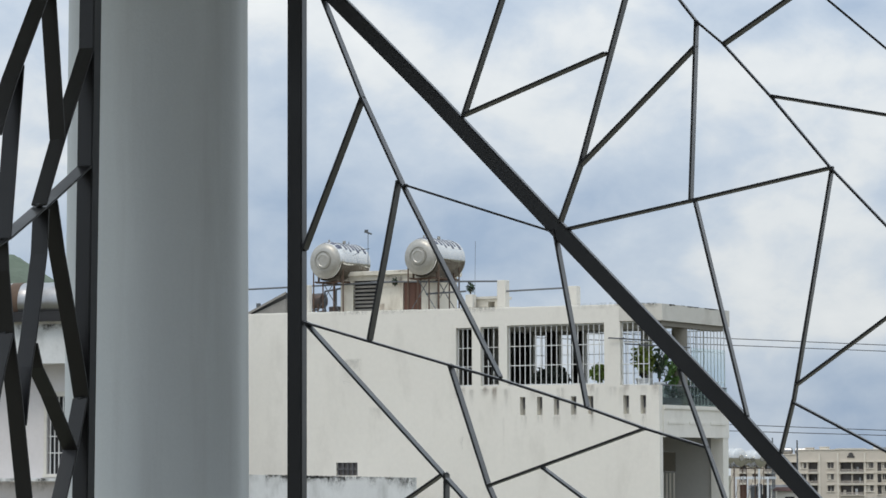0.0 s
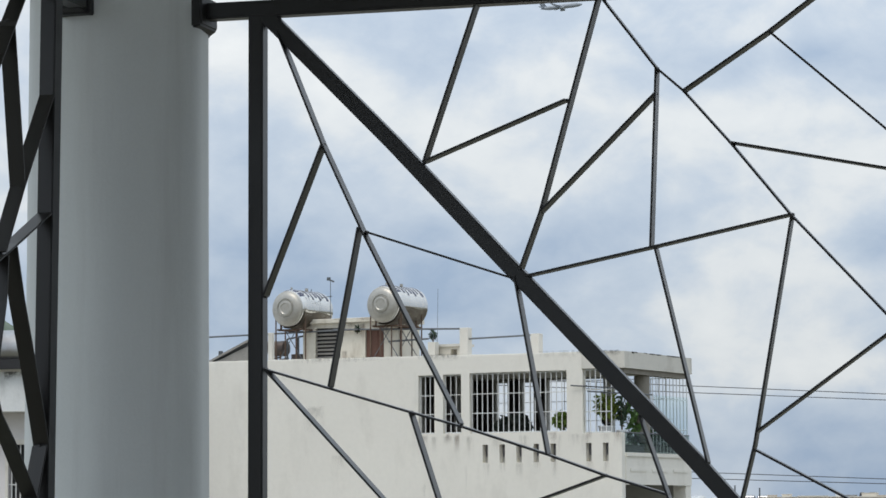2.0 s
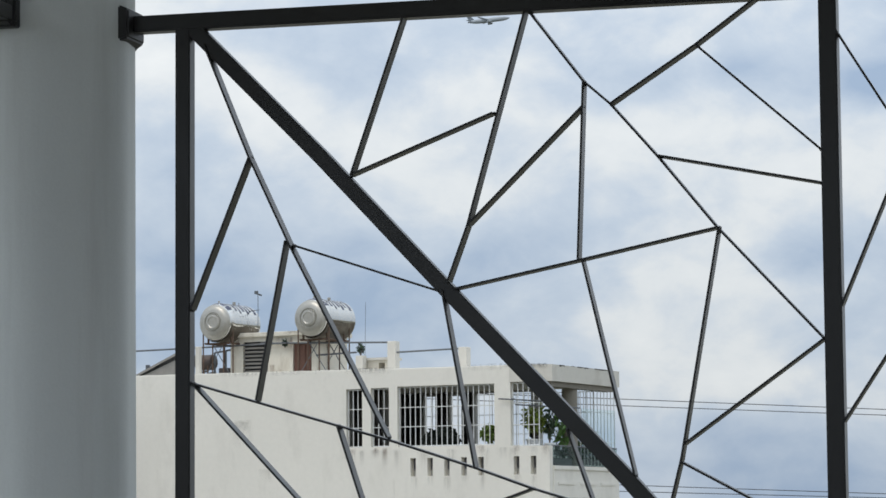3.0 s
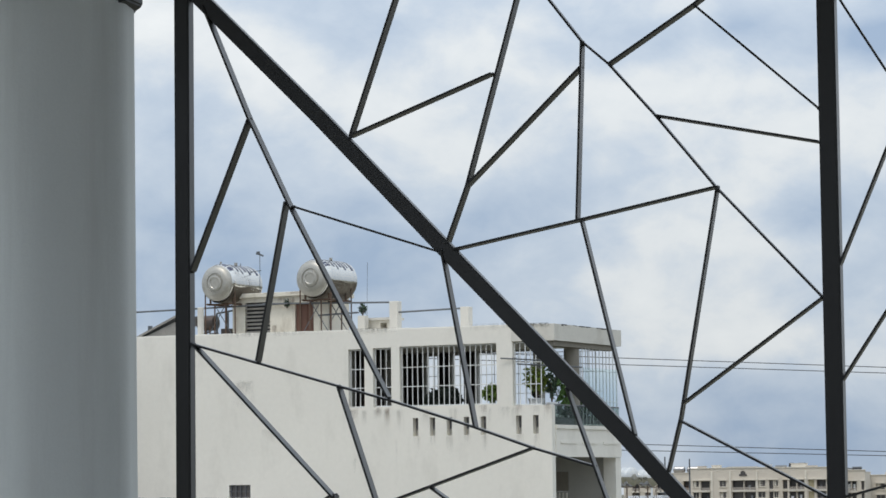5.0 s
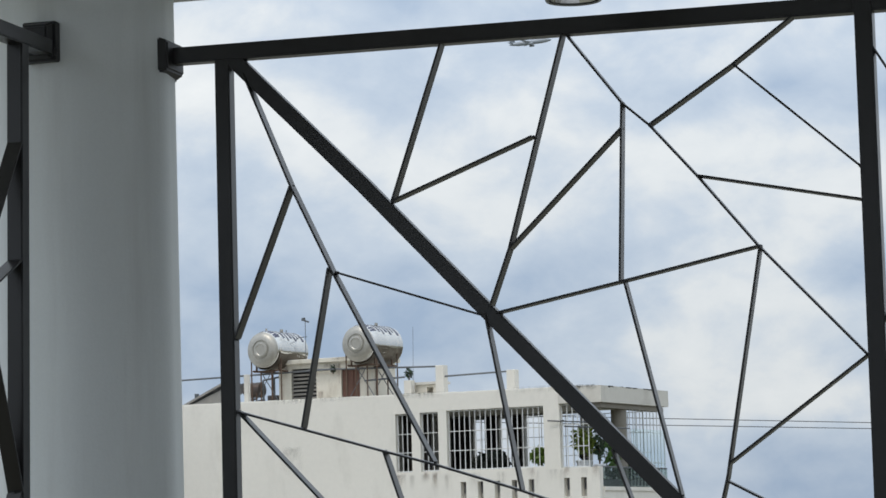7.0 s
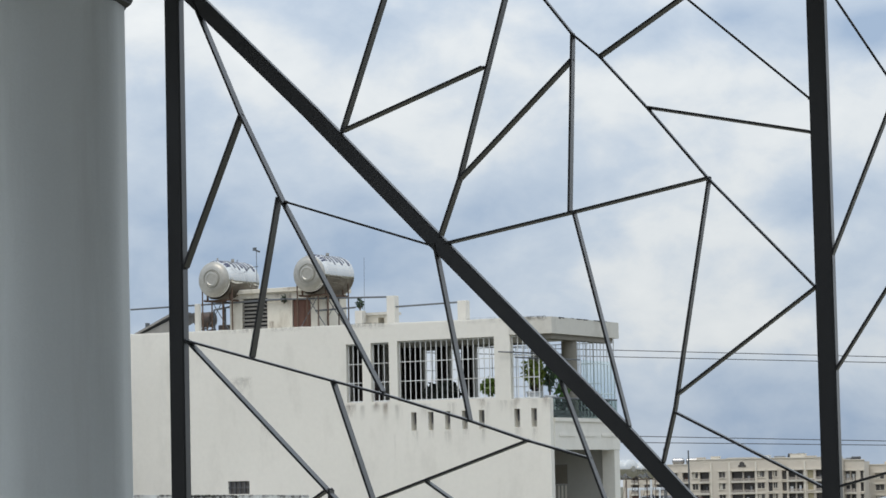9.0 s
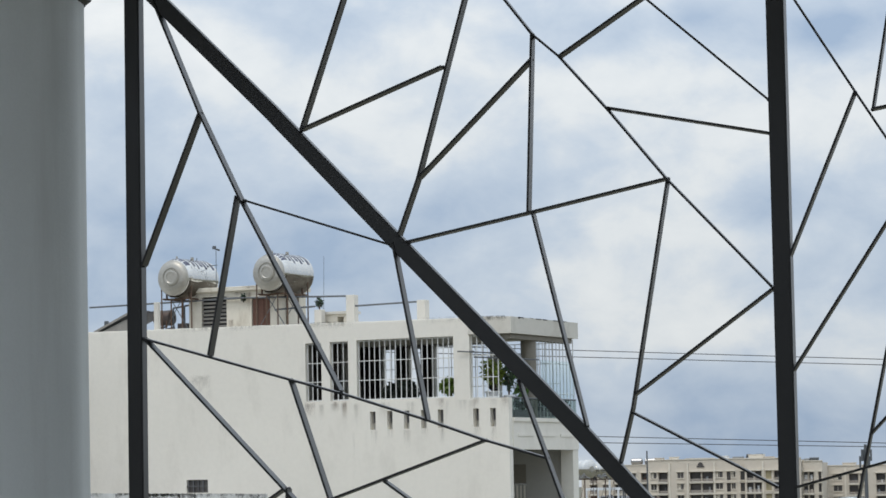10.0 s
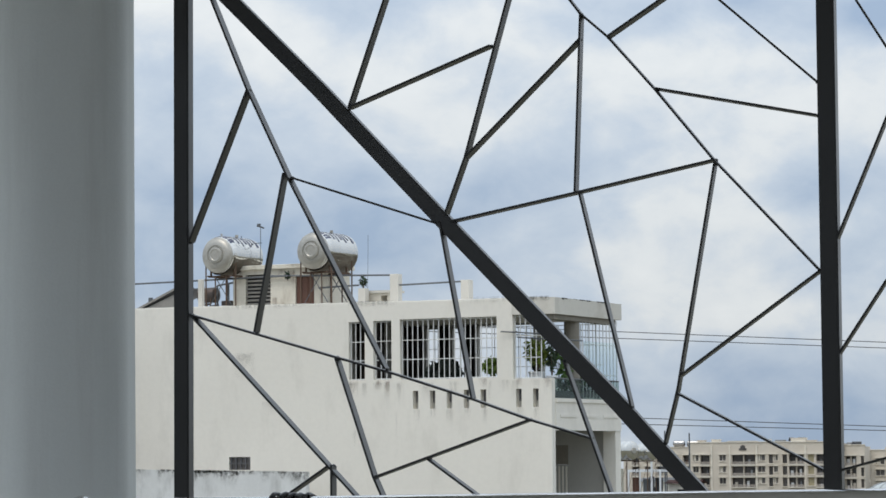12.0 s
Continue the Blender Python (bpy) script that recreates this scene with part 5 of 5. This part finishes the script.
# round steel tanks on a tower nearer by
for x, y, z, r, turned in ((-39.35, 190, 1.95, 0.66, 55), (-38.2, 191.4, 1.88, 0.62, 55)):
    t = thing("water_tank", pose(x, y, z, 0, 0, turned), "bright steel water tank with a dark lower half on a tower", "water tank", "tower water tanks")
    lay = Matrix.Rotation(-math.pi / 2, 4, "X")
    bm = made()
    lathe(bm, [(r * 0.3, -0.72), (r * 0.75, -0.66), (r * 0.94, -0.58), (r, -0.48), (r, -0.1), (r * 0.985, -0.07), (r, -0.04), (r, 0.48), (r * 0.94, 0.58), (r * 0.75, 0.66), (r * 0.3, 0.72)], 40, lay)
    bmesh.ops.recalc_face_normals(bm, faces=bm.faces[:])
    body = part("body", bm, M_TANK, t, smooth=True)
    bm = made()
    lathe(bm, [(r * 0.31, -0.727), (r * 0.30, -0.76), (r * 0.1, -0.77)], 24, lay)
    bmesh.ops.recalc_face_normals(bm, faces=bm.faces[:])
    part("manhole", bm, M_TANK_DISC, t, smooth=True)
    for q in (-0.42, 0.42):
        for k in (-0.4, 0.4):
            bm = made()
            tube(bm, (q, k, -r * 0.55), (q, k, -3.7 - (z - 1.9)), 0.022, 6)
            part("leg", bm, M_RUST, t)
    bm = made()
    for k in (-0.4, 0.4):
        tube(bm, (-0.42, k, -r - 0.03), (0.42, k, -r - 0.03), 0.03, 6)
        tube(bm, (-0.42, k, -3.0), (0.42, k, -r - 0.1), 0.015, 5)
    part("brace", bm, M_RUST, t)


def pole(x, y, top, r, label, arms=False):
    bm = made()
    tube(bm, (0, 0, 0), (0, 0, top - GROUND), r, 8, r * 0.7)
    if arms:
        for k, zz in enumerate((0.6, 1.4)):
            span(bm, (-0.9, -0.06, top - GROUND - zz), (0.9, 0.06, top - GROUND - zz + 0.12))
            for q in (-0.8, -0.4, 0.4, 0.8):
                tube(bm, (q, 0, top - GROUND - zz + 0.1), (q, 0, top - GROUND - zz + 0.3), 0.05, 6)
    single("utility_pole", bm, M_PIPE, label, "pole", "poles", m=pose(x, y, GROUND))


pole(-65.5, 360, 4.75, 0.13, "thin grey utility pole over the roofs")
pole(-69.0, 362, 5.1, 0.12, "thin grey pole among the low roofs")
pole(-66.9, 352, 1.9, 0.10, "dark pole with cross arms", True)
t = thing("telecom_mast", pose(-42.3, 400, GROUND), "slim telecom mast with antenna panels", "mast")
bm = made()
tube(bm, (0, 0, 0), (0, 0, 13.4), 0.32, 10, 0.2)
part("mast_pole", bm, M_PIPE, t)
for k in range(6):
    a = k * math.pi / 3
    bm = made()
    box(bm, (0.75 * math.cos(a), 0.75 * math.sin(a), 11.9 - 0.9 * (k % 2)), (0.25, 0.25, 1.6), Matrix.Rotation(a, 3, "Z"))
    tube(bm, (0, 0, 11.6), (0.75 * math.cos(a), 0.75 * math.sin(a), 11.6), 0.05, 5)
    part("antenna", bm, M_PIPE, t)


# low roofs between the house and the apartments
def low_house(x, y, w, d, h, roof, rise, label):
    t = thing("low_building", pose(x, y, GROUND), label, "building", "low buildings")
    bm = made()
    wall_mesh(bm, 0, w, 0, h, 0.25, [(a, a + 1.2, h - 2.0, h - 0.7) for a in np.arange(1.0, w - 1.6, 2.6).tolist()], lambda u, dd, z: (u, dd, z))
    part("wall", bm, M_HOUSE, t)
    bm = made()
    # black filling painted as the shade inside the windows
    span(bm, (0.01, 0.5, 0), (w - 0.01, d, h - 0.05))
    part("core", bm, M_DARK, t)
    bm = made()
    vs = [bm.verts.new(p) for p in ((-0.5, -0.6, h), (w + 0.5, -0.6, h), (w + 0.5, d / 2, h + rise), (-0.5, d / 2, h + rise), (w + 0.5, d + 0.5, h), (-0.5, d + 0.5, h))]
    bm.faces.new((vs[0], vs[1], vs[2], vs[3]))
    bm.faces.new((vs[3], vs[2], vs[4], vs[5]))
    bmesh.ops.solidify(bm, geom=bm.faces[:], thickness=0.2)
    part("roof", bm, roof, t)


low_house(-42.5, 186.5, 6.5, 8, 5.6, M_GREYROOF, 0.6, "low building with a grey roof under the tank tower")
low_house(-74.0, 372, 5.0, 7, 6.6, M_GREYROOF, 0.5, "low house with a grey roof")
low_house(-66.3, 350, 3.4, 5, 6.5, M_REDROOF, 0.45, "low building with a red-brown roof")
low_house(-60.0, 380, 9.0, 8, 4.4, M_GREYROOF, 0.9, "grey-roofed low building before the apartments")
t = thing("carport", pose(-70.3, 345, GROUND), "open white metal frame roof on thin posts", "carport")
bm = made()
span(bm, (-0.2, 0, 7.95), (4.0, 5, 8.25))
part("roof", bm, M_WHITEROOF, t)
for x, top in ((0.0, 7.95), (1.4, 7.95), (2.85, 9.2), (3.9, 7.95)):
    bm = made()
    span(bm, (x - 0.11, -0.24, 0), (x + 0.11, -0.02, top))
    part("post", bm, M_WHITEROOF, t)
for k, (x, w, h, mat) in enumerate(((0.25, 0.9, 7.3, M_DOOR), (1.55, 0.7, 7.1, M_PIPE), (2.3, 0.5, 7.4, M_SHEET), (3.05, 0.8, 7.25, M_DARK))):
    bm = made()
    span(bm, (-w / 2, -0.4, 0), (w / 2, 0.4, h))
    soften(bm, 0.05, 1)
    single("stacked_goods", bm, mat, "covered stack of goods under the carport", "stack", "stacked goods", m=pose(-70.3 + x + w / 2, 346.5, GROUND))
# pale ribbed dome of a tank beside the mast
t = thing("dome_roof", pose(-40.6, 365, GROUND), "pale round dome roof with ribs on a drum", "dome")
bm = made()
lathe(bm, [(3.3, 0.0), (3.3, 5.0), (3.35, 5.02), (3.2, 5.3), (2.85, 5.7), (2.3, 6.05), (1.5, 6.33), (0.7, 6.46), (0.1, 6.5)], 32)
bmesh.ops.recalc_face_normals(bm, faces=bm.faces[:])
part("shell", bm, M_DOME, t, smooth=True)
for k in range(12):
    a = k * math.pi / 6
    bm = made()
    ring = [(3.27, 5.2), (2.9, 5.7), (2.35, 6.06), (1.5, 6.36), (0.5, 6.5)]
    for (r0, z0), (r1, z1) in zip(ring, ring[1:]):
        tube(bm, (r0 * math.cos(a), r0 * math.sin(a), z0), (r1 * math.cos(a), r1 * math.sin(a), z1), 0.05, 5)
    part("rib", bm, M_GREYROOF, t)


# overhead wires between far poles
def wire(a, b, r, label):
    bm = made()
    tube(bm, a, b, r, 6)
    single("overhead_wire", bm, M_WIRE, label, "wire", "overhead wires")


for za, zb in ((5.50, 4.90), (5.28, 4.72), (2.66, 2.20), (2.45, 2.08)):
    k = (zb - za) / 10.39
    wire((-36.0, 90.0, za + k * (-36.0 + 19.35)), (26.0, 90.0, za + k * (26.0 + 19.35)), 0.0125, "thin black overhead wire across the sky")
pole(-36.0, 90.1, 7.0, 0.12, "grey utility pole carrying the overhead wires")
pole(26.0, 90.1, 4.2, 0.12, "grey utility pole carrying the overhead wires")

# airliner far off in the sky
t = thing("airplane", pose(-592, 2385, 432) @ pose(0, 0, 0, 0, -5, 8), "distant grey jet airliner crossing the cloudy sky", "airplane")
bm = made()
lathe(bm, [(0.3, -18), (1.0, -15), (1.9, -10), (2.0, 10), (1.7, 14), (0.9, 17), (0.2, 18)], 16, Matrix.Rotation(math.pi / 2, 4, "Y"))
bmesh.ops.recalc_face_normals(bm, faces=bm.faces[:])
part("fuselage", bm, M_PLANE, t, smooth=True)


def blade(name, pts, thick):
    bm = made()
    f = bm.faces.new([bm.verts.new(p) for p in pts])
    bmesh.ops.solidify(bm, geom=[f], thickness=thick)
    part(name, bm, M_PLANE, t)


blade("wing", [(3, -1.5, -0.8), (-3, -1.5, -0.8), (-8, -17, 0.6), (-6, -17, 0.6)], 0.4)
blade("wing", [(3, 1.5, -0.8), (-3, 1.5, -0.8), (-8, 17, 0.6), (-6, 17, 0.6)], 0.4)
blade("tail_fin", [(-12, 0, 1.5), (-17, 0, 1.5), (-19, 0, 7), (-16.5, 0, 7)], 0.35)
blade("tailplane", [(-14, 0.5, 0.8), (-17, 0.5, 0.8), (-19, 6.5, 1.2), (-17.5, 6.5, 1.2)], 0.25)
blade("tailplane", [(-14, -0.5, 0.8), (-17, -0.5, 0.8), (-19, -6.5, 1.2), (-17.5, -6.5, 1.2)], 0.25)
for y in (-5.5, 5.5):
    bm = made()
    tube(bm, (-1.5, y, -1.9), (2.6, y, -1.9), 1.0, 12)
    part("engine", bm, M_PLANE, t)
